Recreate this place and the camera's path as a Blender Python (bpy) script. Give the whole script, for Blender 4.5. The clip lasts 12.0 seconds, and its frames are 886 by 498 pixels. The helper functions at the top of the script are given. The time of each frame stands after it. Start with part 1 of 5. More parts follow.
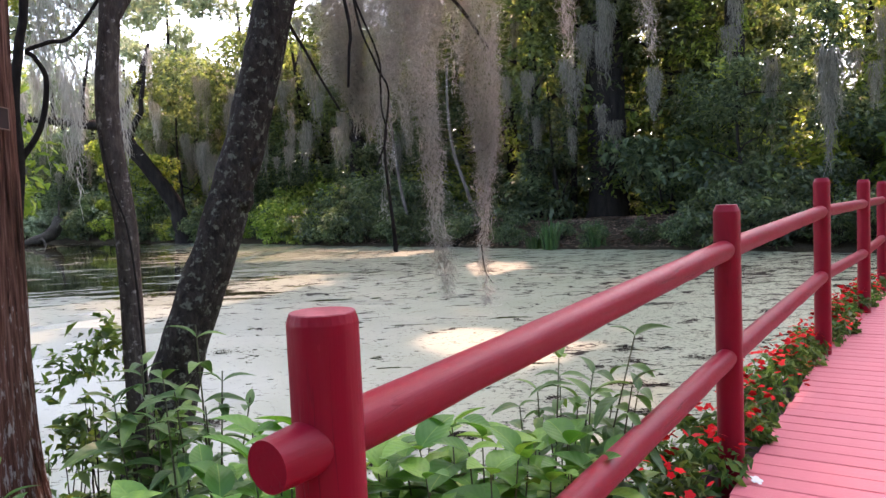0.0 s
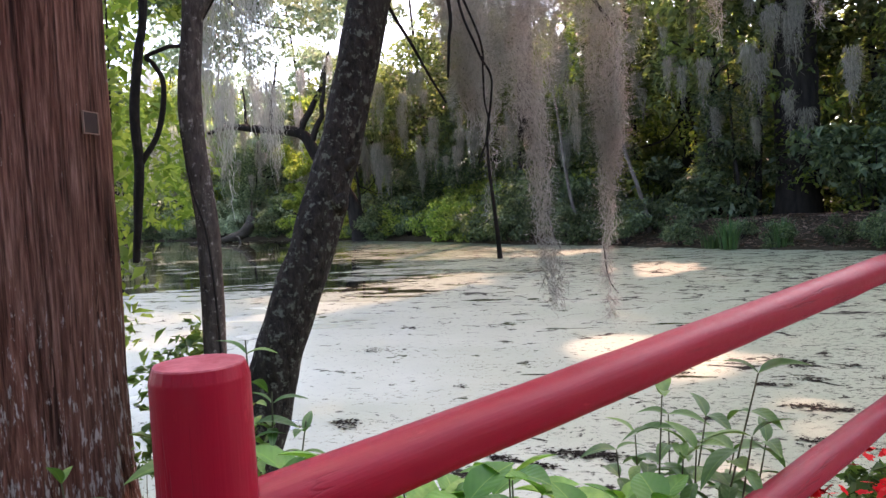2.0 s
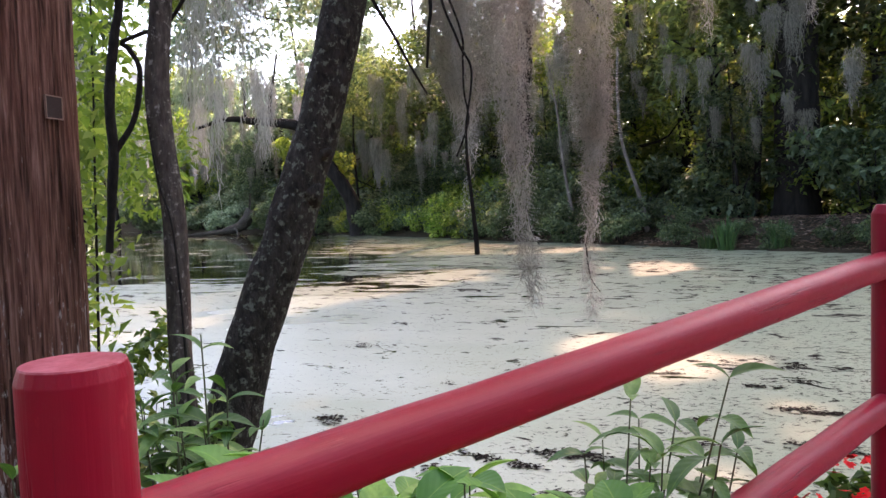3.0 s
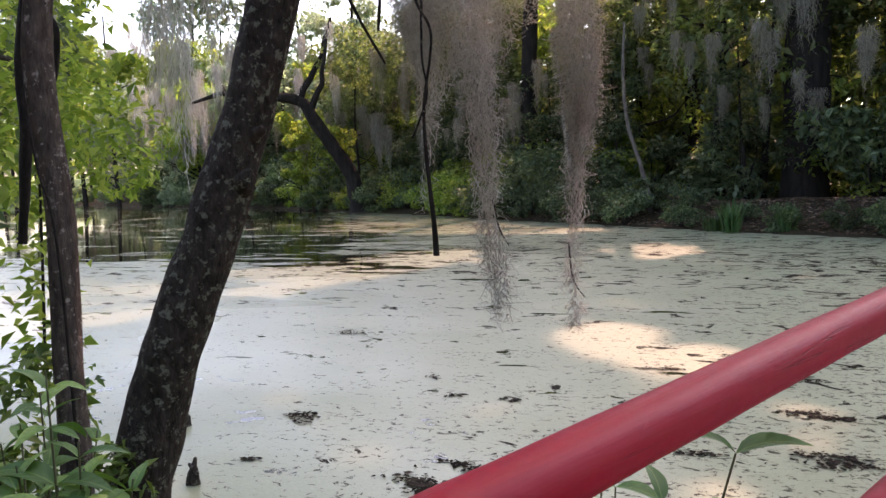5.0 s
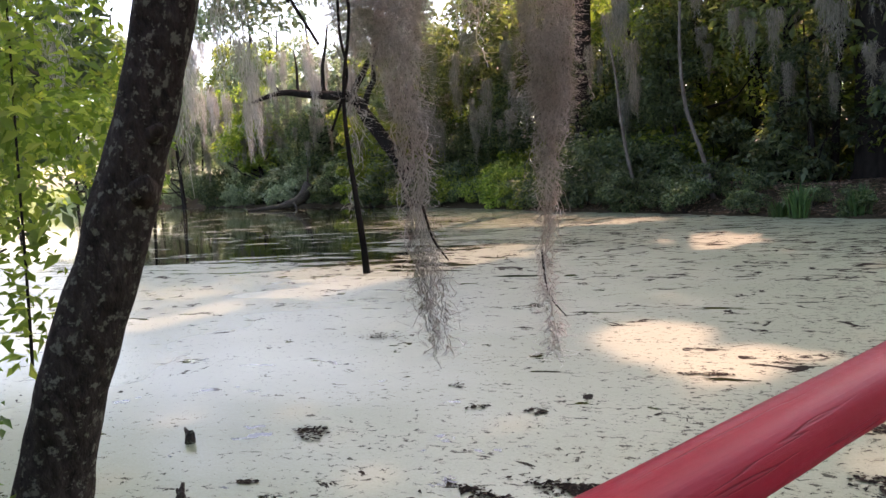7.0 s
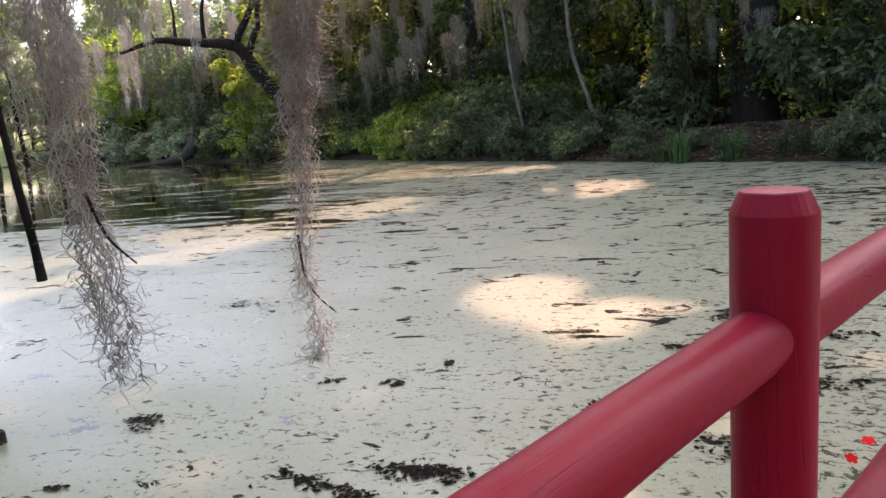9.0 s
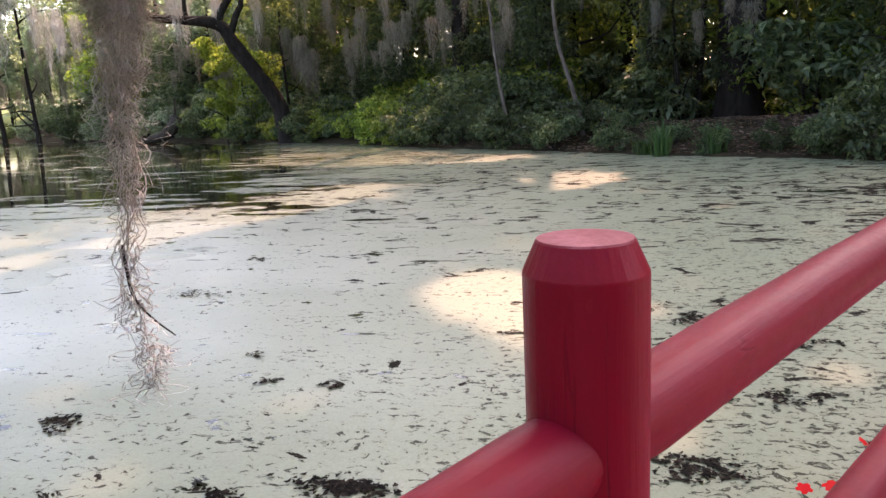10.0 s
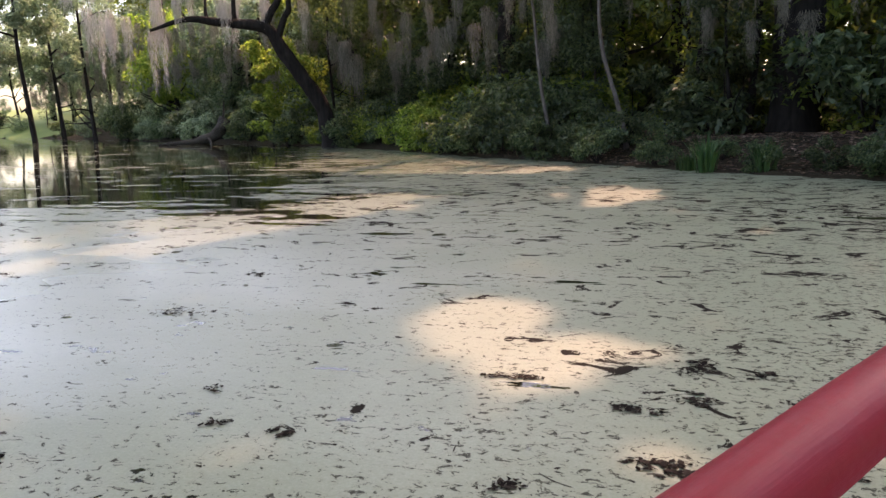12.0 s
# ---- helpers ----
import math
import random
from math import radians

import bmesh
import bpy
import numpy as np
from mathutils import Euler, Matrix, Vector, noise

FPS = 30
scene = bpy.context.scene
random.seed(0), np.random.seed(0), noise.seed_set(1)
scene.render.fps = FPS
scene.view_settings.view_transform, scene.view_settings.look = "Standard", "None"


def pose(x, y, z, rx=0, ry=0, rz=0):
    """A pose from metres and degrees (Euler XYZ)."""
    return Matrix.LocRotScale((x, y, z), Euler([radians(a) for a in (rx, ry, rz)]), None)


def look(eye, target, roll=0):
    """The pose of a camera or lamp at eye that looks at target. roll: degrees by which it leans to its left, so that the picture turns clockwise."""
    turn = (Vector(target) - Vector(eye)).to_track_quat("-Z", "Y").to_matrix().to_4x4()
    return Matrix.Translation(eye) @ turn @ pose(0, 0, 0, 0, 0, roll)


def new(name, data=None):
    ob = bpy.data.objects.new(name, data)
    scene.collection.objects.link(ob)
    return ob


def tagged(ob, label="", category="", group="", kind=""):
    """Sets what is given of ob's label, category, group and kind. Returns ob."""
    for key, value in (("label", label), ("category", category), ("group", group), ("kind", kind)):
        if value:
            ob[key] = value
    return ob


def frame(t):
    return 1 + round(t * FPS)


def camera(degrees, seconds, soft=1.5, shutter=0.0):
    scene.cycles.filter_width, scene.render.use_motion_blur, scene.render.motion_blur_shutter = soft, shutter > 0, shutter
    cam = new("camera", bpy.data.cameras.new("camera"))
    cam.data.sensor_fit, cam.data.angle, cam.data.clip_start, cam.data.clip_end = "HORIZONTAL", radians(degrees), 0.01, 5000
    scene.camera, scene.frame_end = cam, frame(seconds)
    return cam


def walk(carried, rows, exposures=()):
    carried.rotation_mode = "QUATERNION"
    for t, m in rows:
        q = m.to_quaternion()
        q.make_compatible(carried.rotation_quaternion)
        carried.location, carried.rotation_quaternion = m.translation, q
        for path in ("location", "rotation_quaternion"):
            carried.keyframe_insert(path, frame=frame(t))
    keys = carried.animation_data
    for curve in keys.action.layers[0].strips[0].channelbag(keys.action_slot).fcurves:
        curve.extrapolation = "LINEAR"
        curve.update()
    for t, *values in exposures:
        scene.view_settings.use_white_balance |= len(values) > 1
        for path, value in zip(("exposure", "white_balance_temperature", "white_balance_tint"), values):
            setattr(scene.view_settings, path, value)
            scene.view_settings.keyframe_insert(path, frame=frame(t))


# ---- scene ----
cam = camera(61.6, 12.0)
PATH = [
    (0, (0.177, 0.153, 2.044), (0.120, 2.148, 1.913), -2.53),
    (0.5, (0.224, 0.280, 2.036), (0.140, 2.274, 1.908), -2.12),
    (1, (0.274, 0.439, 2.031), (-0.066, 2.406, 1.902), -3.11),
    (1.5, (0.359, 0.493, 2.050), (-0.118, 2.431, 1.932), -3.86),
    (2, (0.457, 0.572, 2.044), (-0.058, 2.501, 1.929), -3.01),
    (2.5, (0.514, 0.619, 2.051), (-0.003, 2.547, 1.912), -2.50),
    (3, (0.534, 0.683, 2.030), (0.021, 2.612, 1.904), -2.07),
    (3.2, (0.544, 0.707, 2.026), (0.017, 2.630, 1.868), -3.26),
    (4.8, (0.576, 1.231, 2.065), (0.076, 3.158, 1.877), -1.80),
    (5, (0.585, 1.254, 2.077), (0.061, 3.175, 1.889), -1.44),
    (5.5, (0.628, 1.356, 2.078), (0.047, 3.261, 1.890), -1.99),
    (6, (0.715, 1.479, 2.067), (0.151, 3.386, 1.857), -2.85),
    (6.5, (0.745, 1.694, 2.079), (0.115, 3.582, 1.881), -2.53),
    (6.7, (0.784, 1.761, 2.082), (0.099, 3.631, 1.896), -3.30),
    (8.3, (1.042, 2.295, 2.066), (0.440, 4.173, 1.734), -3.40),
    (8.5, (1.085, 2.309, 2.098), (0.530, 4.199, 1.757), -3.55),
    (9, (1.148, 2.455, 2.101), (0.705, 4.374, 1.751), -4.40),
    (9.5, (1.281, 2.674, 2.109), (0.850, 4.591, 1.737), -3.91),
    (10, (1.379, 2.866, 2.096), (0.972, 4.786, 1.707), -2.85),
    (10.5, (1.445, 3.030, 2.104), (1.124, 4.960, 1.689), -2.26),
    (11, (1.525, 3.269, 2.112), (1.255, 5.212, 1.720), -1.87),
    (11.5, (1.677, 3.471, 2.140), (1.266, 5.391, 1.761), -1.59),
    (12, (1.793, 3.636, 2.163), (1.259, 5.528, 1.794), -1.61),
]
EXPOSURES = [(0.0, 2.58, 7200, 24), (3.0, 2.49, 7250, 24), (5.0, 2.20, 7500, 24), (6.5, 2.16, 7600, 24), (8.5, 2.18, 7650, 25), (9.5, 2.29, 7700, 25), (10.3, 2.4, 7750, 25), (11.0, 2.19, 7800, 25), (12.0, 1.94, 7700, 24)]
walk(cam, [(t, look(eye, target, roll)) for t, eye, target, roll in PATH], EXPOSURES)

# ---- world and sun ----
SUN_AZ, SUN_EL = radians(16), radians(54)      # azimuth from +y towards +x
SUN_DIR = Vector((math.sin(SUN_AZ) * math.cos(SUN_EL), math.cos(SUN_AZ) * math.cos(SUN_EL), math.sin(SUN_EL)))
world = bpy.data.worlds.new("sky")
scene.world = world
world.use_nodes = True
wn = world.node_tree.nodes
sky = wn.new("ShaderNodeTexSky")
sky.sky_type, sky.sun_disc, sky.sun_elevation, sky.sun_rotation = "NISHITA", False, SUN_EL, SUN_AZ
sky.air_density, sky.dust_density, sky.ozone_density = 1.0, 2.5, 1.0
world.node_tree.links.new(sky.outputs[0], wn["Background"].inputs[0])
wn["Background"].inputs[1].default_value = 0.15
sun = new("sun", bpy.data.lights.new("sun", "SUN"))
sun.data.energy, sun.data.angle, sun.data.color = 1.8, radians(0.7), (1.0, 0.67, 0.60)
sun.matrix_world = look((0, 0, 40), Vector((0, 0, 40)) - SUN_DIR)
scene.view_settings.exposure = 0.0


# ---- materials ----
class Nodes:
    """A short hand for a node material."""

    def __init__(self, name):
        self.mat = bpy.data.materials.new(name)
        self.mat.use_nodes = True
        self.t = self.mat.node_tree
        self.bsdf = self.t.nodes["Principled BSDF"]
        self.out = self.t.nodes["Material Output"]

    def add(self, kind, values=None, **props):
        n = self.t.nodes.new("ShaderNode" + kind)
        for k, v in props.items():
            setattr(n, k, v)
        for k, v in (values or {}).items():
            self.put(n.inputs[k], v)
        return n

    def put(self, socket, v):
        if isinstance(v, bpy.types.NodeSocket):
            self.t.links.new(v, socket)
        else:
            socket.default_value = v

    def coords(self, scale=(1, 1, 1), kind="Object"):
        c = self.add("TexCoord")
        return self.add("Mapping", {"Vector": c.outputs[kind], "Scale": scale}).outputs[0]

    def noise(self, vec, scale, detail=4.0, rough=0.55):
        return self.add("TexNoise", {"Vector": vec, "Scale": scale, "Detail": detail, "Roughness": rough}).outputs[0]

    def ramp(self, fac, *stops):
        n = self.add("ValToRGB", {"Fac": fac})
        e = n.color_ramp.elements
        while len(e) < len(stops):
            e.new(0.5)
        for el, (p, c) in zip(e, stops):
            el.position, el.color = p, (*c, 1) if len(c) == 3 else c
        return n.outputs[0]

    def mix(self, fac, a, b, mode="MIX"):
        n = self.add("Mix", data_type="RGBA", blend_type=mode)
        for i, v in ((0, fac), (6, a), (7, b)):
            self.put(n.inputs[i], (*v, 1) if isinstance(v, tuple) and len(v) == 3 else v)
        return n.outputs[2]

    def math(self, op, a, b=0.0, c=None):
        n = self.add("Math", operation=op)
        self.put(n.inputs[0], a), self.put(n.inputs[1], b)
        if c is not None:
            self.put(n.inputs[2], c)
        return n.outputs[0]

    def bump(self, height, strength=0.3, dist=0.01):
        n = self.add("Bump", {"Height": height, "Strength": strength, "Distance": dist})
        self.put(self.bsdf.inputs["Normal"], n.outputs[0])
        return n.outputs[0]

    def set(self, **kw):
        for k, v in kw.items():
            k = {"color": "Base Color", "rough": "Roughness", "metal": "Metallic", "spec": "Specular IOR Level"}.get(k, k)
            if isinstance(v, tuple) and len(v) == 3:
                v = (*v, 1)
            self.put(self.bsdf.inputs[k], v)
        return self.mat


def leaf_material(name, dark, mid, light, through_light=0.35, rough=0.45, spec=0.35, glow=(1.5, 1.55, 0.7)):
    m = Nodes(name)
    isl = m.add("NewGeometry").outputs["Random Per Island"]
    obj = m.add("ObjectInfo").outputs["Random"]
    col = m.ramp(isl, (0.0, dark), (0.55, mid), (1.0, light))
    hue = m.add("HueSaturation", {"Hue": m.math("MULTIPLY_ADD", obj, 0.03, 0.485), "Value": m.math("MULTIPLY_ADD", obj, 0.5, 0.75), "Color": col})
    m.set(color=hue.outputs[0], rough=rough, spec=spec)
    tr = m.add("BsdfTranslucent", {"Color": m.mix(1.0, hue.outputs[0], glow, "MULTIPLY")})
    mixer = m.add("MixShader", {0: through_light, 1: m.bsdf.outputs[0], 2: tr.outputs[0]})
    m.put(m.out.inputs[0], mixer.outputs[0])
    return m.mat


def blade_material(name, dark, mid, light, rough=0.48):
    """For leaves that are objects of their own: veined, each one a little different."""
    m = Nodes(name)
    obj = m.add("ObjectInfo").outputs["Random"]
    v = m.coords()
    pos = m.add("SeparateXYZ", {0: v})
    rib = m.math("ABSOLUTE", pos.outputs[0])
    vein = m.math("SINE", m.math("MULTIPLY_ADD", pos.outputs[1], 40.0, m.math("MULTIPLY", rib, -45.0)))
    col = m.ramp(obj, (0.0, dark), (0.6, mid), (1.0, light))
    col = m.mix(m.ramp(m.noise(v, 5.0, 4), (0.4, (0, 0, 0)), (0.7, (0.5, 0.5, 0.5))), col, dark)
    col = m.mix(m.ramp(rib, (0.0, (0.5, 0.5, 0.5)), (0.018, (0, 0, 0))), col, light)
    m.bump(vein, 0.08, 0.02)
    m.set(color=col, rough=rough, spec=0.45)
    tr = m.add("BsdfTranslucent", {"Color": m.mix(1.0, col, (1.4, 1.5, 0.7), "MULTIPLY")})
    m.put(m.out.inputs[0], m.add("MixShader", {0: 0.28, 1: m.bsdf.outputs[0], 2: tr.outputs[0]}).outputs[0])
    return m.mat


def petal_material():
    m = Nodes("red_petal")
    obj = m.add("ObjectInfo").outputs["Random"]
    return m.set(color=m.mix(obj, (0.48, 0.002, 0.006), (0.72, 0.007, 0.010)), rough=0.6, spec=0.12)


def bark_material(name, dark, mid, light, scale=6.0, stretch=0.15, patch=None, amount=0.5, strength=0.7, patch_stretch=1.0):
    m = Nodes(name)
    v = m.coords((1, 1, stretch))
    n1, n2 = m.noise(v, scale * 2.2, 6, 0.65), m.noise(m.coords((1, 1, 0.6)), scale * 0.5, 4)
    col = m.mix(m.ramp(n2, (0.35, (0, 0, 0)), (0.7, (1, 1, 1))), m.ramp(n1, (0.3, dark), (0.6, mid), (0.8, light)), m.ramp(n1, (0.3, dark), (0.8, mid)))
    if patch:
        p = m.noise(m.coords((1, 1, patch_stretch)), scale * 1.6, 6, 0.7)
        col = m.mix(m.ramp(p, (0.62 - amount * 0.2, (0, 0, 0)), (0.68 - amount * 0.2, (1, 1, 1))), col, patch)
    m.bump(n1, strength, 0.02)
    return m.set(color=col, rough=0.9, spec=0.15)


def cedar_material():
    """Stringy bark: thin fibres and dark furrows, with pale lichen flecks towards the foot."""
    m = Nodes("cedar_bark")
    fibre = m.noise(m.coords((1, 1, 0.055)), 75.0, 5, 0.6)
    strip = m.noise(m.coords((1, 1, 0.035)), 24.0, 4, 0.6)
    tone = m.noise(m.coords((1, 1, 0.3)), 3.5, 4, 0.6)
    col = m.ramp(fibre, (0.30, (0.030, 0.014, 0.010)), (0.5, (0.135, 0.066, 0.048)), (0.72, (0.30, 0.175, 0.135)))
    col = m.mix(m.ramp(tone, (0.35, (0, 0, 0)), (0.7, (0.7, 0.7, 0.7))), col, m.ramp(fibre, (0.3, (0.05, 0.016, 0.010)), (0.7, (0.20, 0.075, 0.048))))
    furrow = m.ramp(strip, (0.33, (1, 1, 1)), (0.44, (0, 0, 0)))
    col = m.mix(m.math("MULTIPLY", furrow, 0.8), col, (0.018, 0.009, 0.007))
    z = m.add("SeparateXYZ", {0: m.coords()}).outputs[2]
    foot = m.math("MINIMUM", m.math("MAXIMUM", m.math("MULTIPLY_ADD", z, -0.12, 0.125), -0.075), 0.12)
    fleck = m.ramp(m.math("ADD", m.noise(m.coords((1, 1, 0.22)), 52.0, 5, 0.65), foot), (0.60, (0, 0, 0)), (0.675, (1, 1, 1)))
    col = m.mix(m.math("MULTIPLY", fleck, 0.85), col, (0.44, 0.39, 0.36))
    hgt = m.math("MULTIPLY_ADD", furrow, -1.4, m.math("ADD", fibre, m.math("MULTIPLY", fleck, 0.2)))
    m.bump(hgt, 1.0, 0.014)
    return m.set(color=col, rough=0.92, spec=0.12)


def red_paint():
    m = Nodes("red_paint")
    v = m.coords()
    big, fine = m.noise(v, 3.0, 3), m.noise(v, 60.0, 5, 0.7)
    grain = m.noise(m.coords((30, 30, 1.2)), 4.0, 5, 0.6)
    col = m.mix(big, (0.190, 0.0030, 0.0140), (0.290, 0.006, 0.0225))
    chip = m.ramp(m.noise(m.coords((1, 1, 0.35)), 26.0, 4, 0.6), (0.70, (0, 0, 0)), (0.74, (1, 1, 1)))
    col = m.mix(m.math("MULTIPLY", chip, 0.35), col, (0.42, 0.05, 0.06))
    line = m.math("ABSOLUTE", m.math("SUBTRACT", m.noise(m.coords((11, 11, 0.55)), 2.2, 3, 0.5), 0.5))
    gate = m.ramp(m.noise(m.coords((1, 1, 0.6)), 3.2, 2), (0.50, (0, 0, 0)), (0.58, (1, 1, 1)))
    crack = m.math("MULTIPLY", m.ramp(line, (0.0, (1, 1, 1)), (0.012, (0, 0, 0))), gate)
    col = m.mix(m.math("MULTIPLY", crack, 0.65), col, (0.09, 0.004, 0.010))
    hgt = m.math("ADD", m.math("MULTIPLY", grain, 0.8), m.math("MULTIPLY", fine, 0.25))
    m.bump(m.math("MULTIPLY_ADD", crack, -1.6, hgt), 0.28, 0.004)
    return m.set(color=col, rough=m.math("MULTIPLY_ADD", fine, 0.26, 0.30), spec=0.22)


def worn_paint():
    m = Nodes("worn_red_paint")
    v = m.coords()
    n = m.noise(v, 30.0, 6, 0.7)
    col = m.mix(m.ramp(n, (0.4, (0, 0, 0)), (0.66, (1, 1, 1))), (0.24, 0.012, 0.026), (0.42, 0.10, 0.12))
    m.bump(n, 0.3, 0.004)
    return m.set(color=col, rough=0.55)


def deck_paint():
    m = Nodes("deck_paint")
    v = m.coords((1, 1, 1))
    n, obj = m.noise(m.coords((3, 60, 10)), 3.0, 6, 0.6), m.add("ObjectInfo").outputs["Random"]
    col = m.mix(n, (0.55, 0.10, 0.13), (0.68, 0.195, 0.215))
    col = m.mix(m.math("MULTIPLY", obj, 0.35), col, (0.52, 0.12, 0.15))
    m.bump(n, 0.3, 0.004)
    return m.set(color=col, rough=0.6)


def pond_material():
    """Open water where the weed is thin, a pale green skin of duckweed elsewhere."""
    m = Nodes("duckweed_pond")
    v = m.coords()
    pos = m.add("SeparateXYZ", {0: v})
    x, y = pos.outputs[0], pos.outputs[1]
    # the weed breaks up and gives way to open water in the far west corner
    side = m.math("MULTIPLY_ADD", y, -0.44, m.math("SUBTRACT", 2.6, x))
    thin = m.math("MULTIPLY", m.math("MINIMUM", side, m.math("SUBTRACT", y, 18.5)), 0.055)
    thin = m.math("MINIMUM", m.math("MAXIMUM", thin, -0.19), 0.155)
    east = m.math("MINIMUM", m.math("MAXIMUM", m.math("MULTIPLY_ADD", x, 0.012, m.math("MULTIPLY_ADD", y, -0.005, 0.045)), -0.03), 0.04)
    big = m.noise(m.coords((0.16, 0.30, 1)), 1.0, 3, 0.5)
    mid = m.noise(m.coords((0.8, 1.9, 1)), 1.0, 6, 0.66)
    streak = m.noise(m.coords((0.45, 1.7, 1)), 1.0, 6, 0.64)
    fleck = m.add("TexNoise", {"Vector": m.coords((1.7, 2.7, 1)), "Scale": 1.0, "Detail": 8.0, "Roughness": 0.70, "Distortion": 1.1}).outputs[0]
    small = m.add("TexNoise", {"Vector": m.coords((11, 16, 1)), "Scale": 1.0, "Detail": 5.0, "Roughness": 0.7, "Distortion": 0.8}).outputs[0]
    crumb = m.noise(m.coords((1, 1, 1)), 45.0, 5, 0.75)
    # bare: 1 where open water shows; dirt: 1 where dark flecks lie on the weed
    a = m.math("ADD", m.math("MULTIPLY_ADD", big, 0.35, m.math("MULTIPLY_ADD", streak, 1.35, -0.275)), thin)
    bare = m.ramp(a, (0.590, (0, 0, 0)), (0.605, (1, 1, 1)))
    # small clear gaps in the weed on the open west side
    lean_west = m.math("MINIMUM", m.math("MAXIMUM", m.math("MULTIPLY", x, -0.03), -0.08), 0.03)
    gap = m.ramp(m.math("ADD", m.noise(m.coords((1.3, 1.9, 1)), 1.0, 6, 0.66), lean_west), (0.665, (0, 0, 0)), (0.675, (1, 1, 1)))
    bare = m.math("MAXIMUM", bare, gap)
    holes = m.ramp(m.math("ADD", m.math("MULTIPLY_ADD", big, 0.14, fleck), m.math("ADD", m.math("MULTIPLY", east, 0.7), m.math("MINIMUM", m.math("MAXIMUM", m.math("MULTIPLY_ADD", y, 0.0085, -0.070), 0.0), 0.085))), (0.690, (0, 0, 0)), (0.704, (1, 1, 1)))
    grit = m.ramp(m.math("ADD", m.math("MULTIPLY_ADD", mid, 0.22, small), east), (0.700, (0, 0, 0)), (0.730, (1, 1, 1)))
    dirt = m.math("MAXIMUM", holes, m.math("MULTIPLY", grit, 0.85))
    weed = m.mix(big, (0.198, 0.240, 0.148), (0.305, 0.348, 0.232))
    weed = m.mix(m.math("MULTIPLY", mid, 0.5), weed, (0.405, 0.412, 0.305))
    weed = m.mix(m.ramp(crumb, (0.35, (0, 0, 0)), (0.65, (1, 1, 1))), m.mix(1.0, weed, (0.72, 0.76, 0.66), "MULTIPLY"), weed)
    weed = m.mix(m.ramp(small, (0.42, (0, 0, 0)), (0.66, (0.55, 0.55, 0.55))), weed, (0.20, 0.23, 0.14))
    weed = m.mix(dirt, weed, (0.018, 0.015, 0.011))
    m.bump(m.math("MULTIPLY_ADD", small, 0.5, crumb), 0.2, 0.003)
    film = m.ramp(m.math("MULTIPLY_ADD", x, -0.05, m.math("MULTIPLY", big, 0.8)), (0.42, (0.48, 0.48, 0.48)), (0.75, (0.24, 0.24, 0.24)))
    wet = m.ramp(m.math("MULTIPLY_ADD", x, -0.055, m.math("MULTIPLY", big, 0.9)), (0.24, (0, 0, 0)), (0.62, (1, 1, 1)))
    m.put(m.bsdf.inputs["Coat Weight"], m.math("MULTIPLY", m.math("MULTIPLY", wet, 0.6), m.math("SUBTRACT", 1.0, dirt)))
    m.put(m.bsdf.inputs["Coat Roughness"], 0.28)
    m.set(color=weed, rough=m.math("MAXIMUM", film, m.math("MULTIPLY", dirt, 0.8)), spec=m.math("MULTIPLY_ADD", dirt, -0.5, 0.55))
    water = m.add("BsdfPrincipled", {"Base Color": (0.012, 0.014, 0.008, 1), "Roughness": 0.04, "IOR": 1.33})
    ripple = m.add("Bump", {"Height": m.noise(m.coords((1, 2.5, 1)), 1.5, 2), "Strength": 0.06, "Distance": 0.03})
    m.put(water.inputs["Normal"], ripple.outputs[0])
    mixer = m.add("MixShader", {0: bare, 1: m.bsdf.outputs[0], 2: water.outputs[0]})
    m.put(m.out.inputs[0], mixer.outputs[0])
    return m.mat


def soil_material():
    m = Nodes("leaf_litter_soil")
    v = m.coords()
    n, f = m.noise(v, 0.6, 4), m.noise(v, 14.0, 6, 0.7)
    col = m.mix(n, m.ramp(f, (0.35, (0.012, 0.009, 0.007)), (0.6, (0.05, 0.036, 0.028)), (0.75, (0.15, 0.11, 0.085))), m.ramp(f, (0.3, (0.02, 0.025, 0.01)), (0.7, (0.09, 0.07, 0.04))))
    m.bump(f, 0.8, 0.04)
    return m.set(color=col, rough=0.95, spec=0.1)


def plain(name, a, b, rough=0.6, scale=20.0, **kw):
    m = Nodes(name)
    n = m.noise(m.coords(), scale, 5, 0.6)
    m.bump(n, 0.25, 0.004)
    return m.set(color=m.mix(n, a, b), rough=rough, **kw)


def strand_material(name, dark, mid, light, through_light=0.5):
    m = Nodes(name)
    isl = m.add("NewGeometry").outputs["Random Per Island"]
    col = m.ramp(isl, (0.0, dark), (0.5, mid), (1.0, light))
    m.set(color=col, rough=0.85, spec=0.15)
    tr = m.add("BsdfTranslucent", {"Color": col})
    m.put(m.out.inputs[0], m.add("MixShader", {0: through_light, 1: m.bsdf.outputs[0], 2: tr.outputs[0]}).outputs[0])
    return m.mat


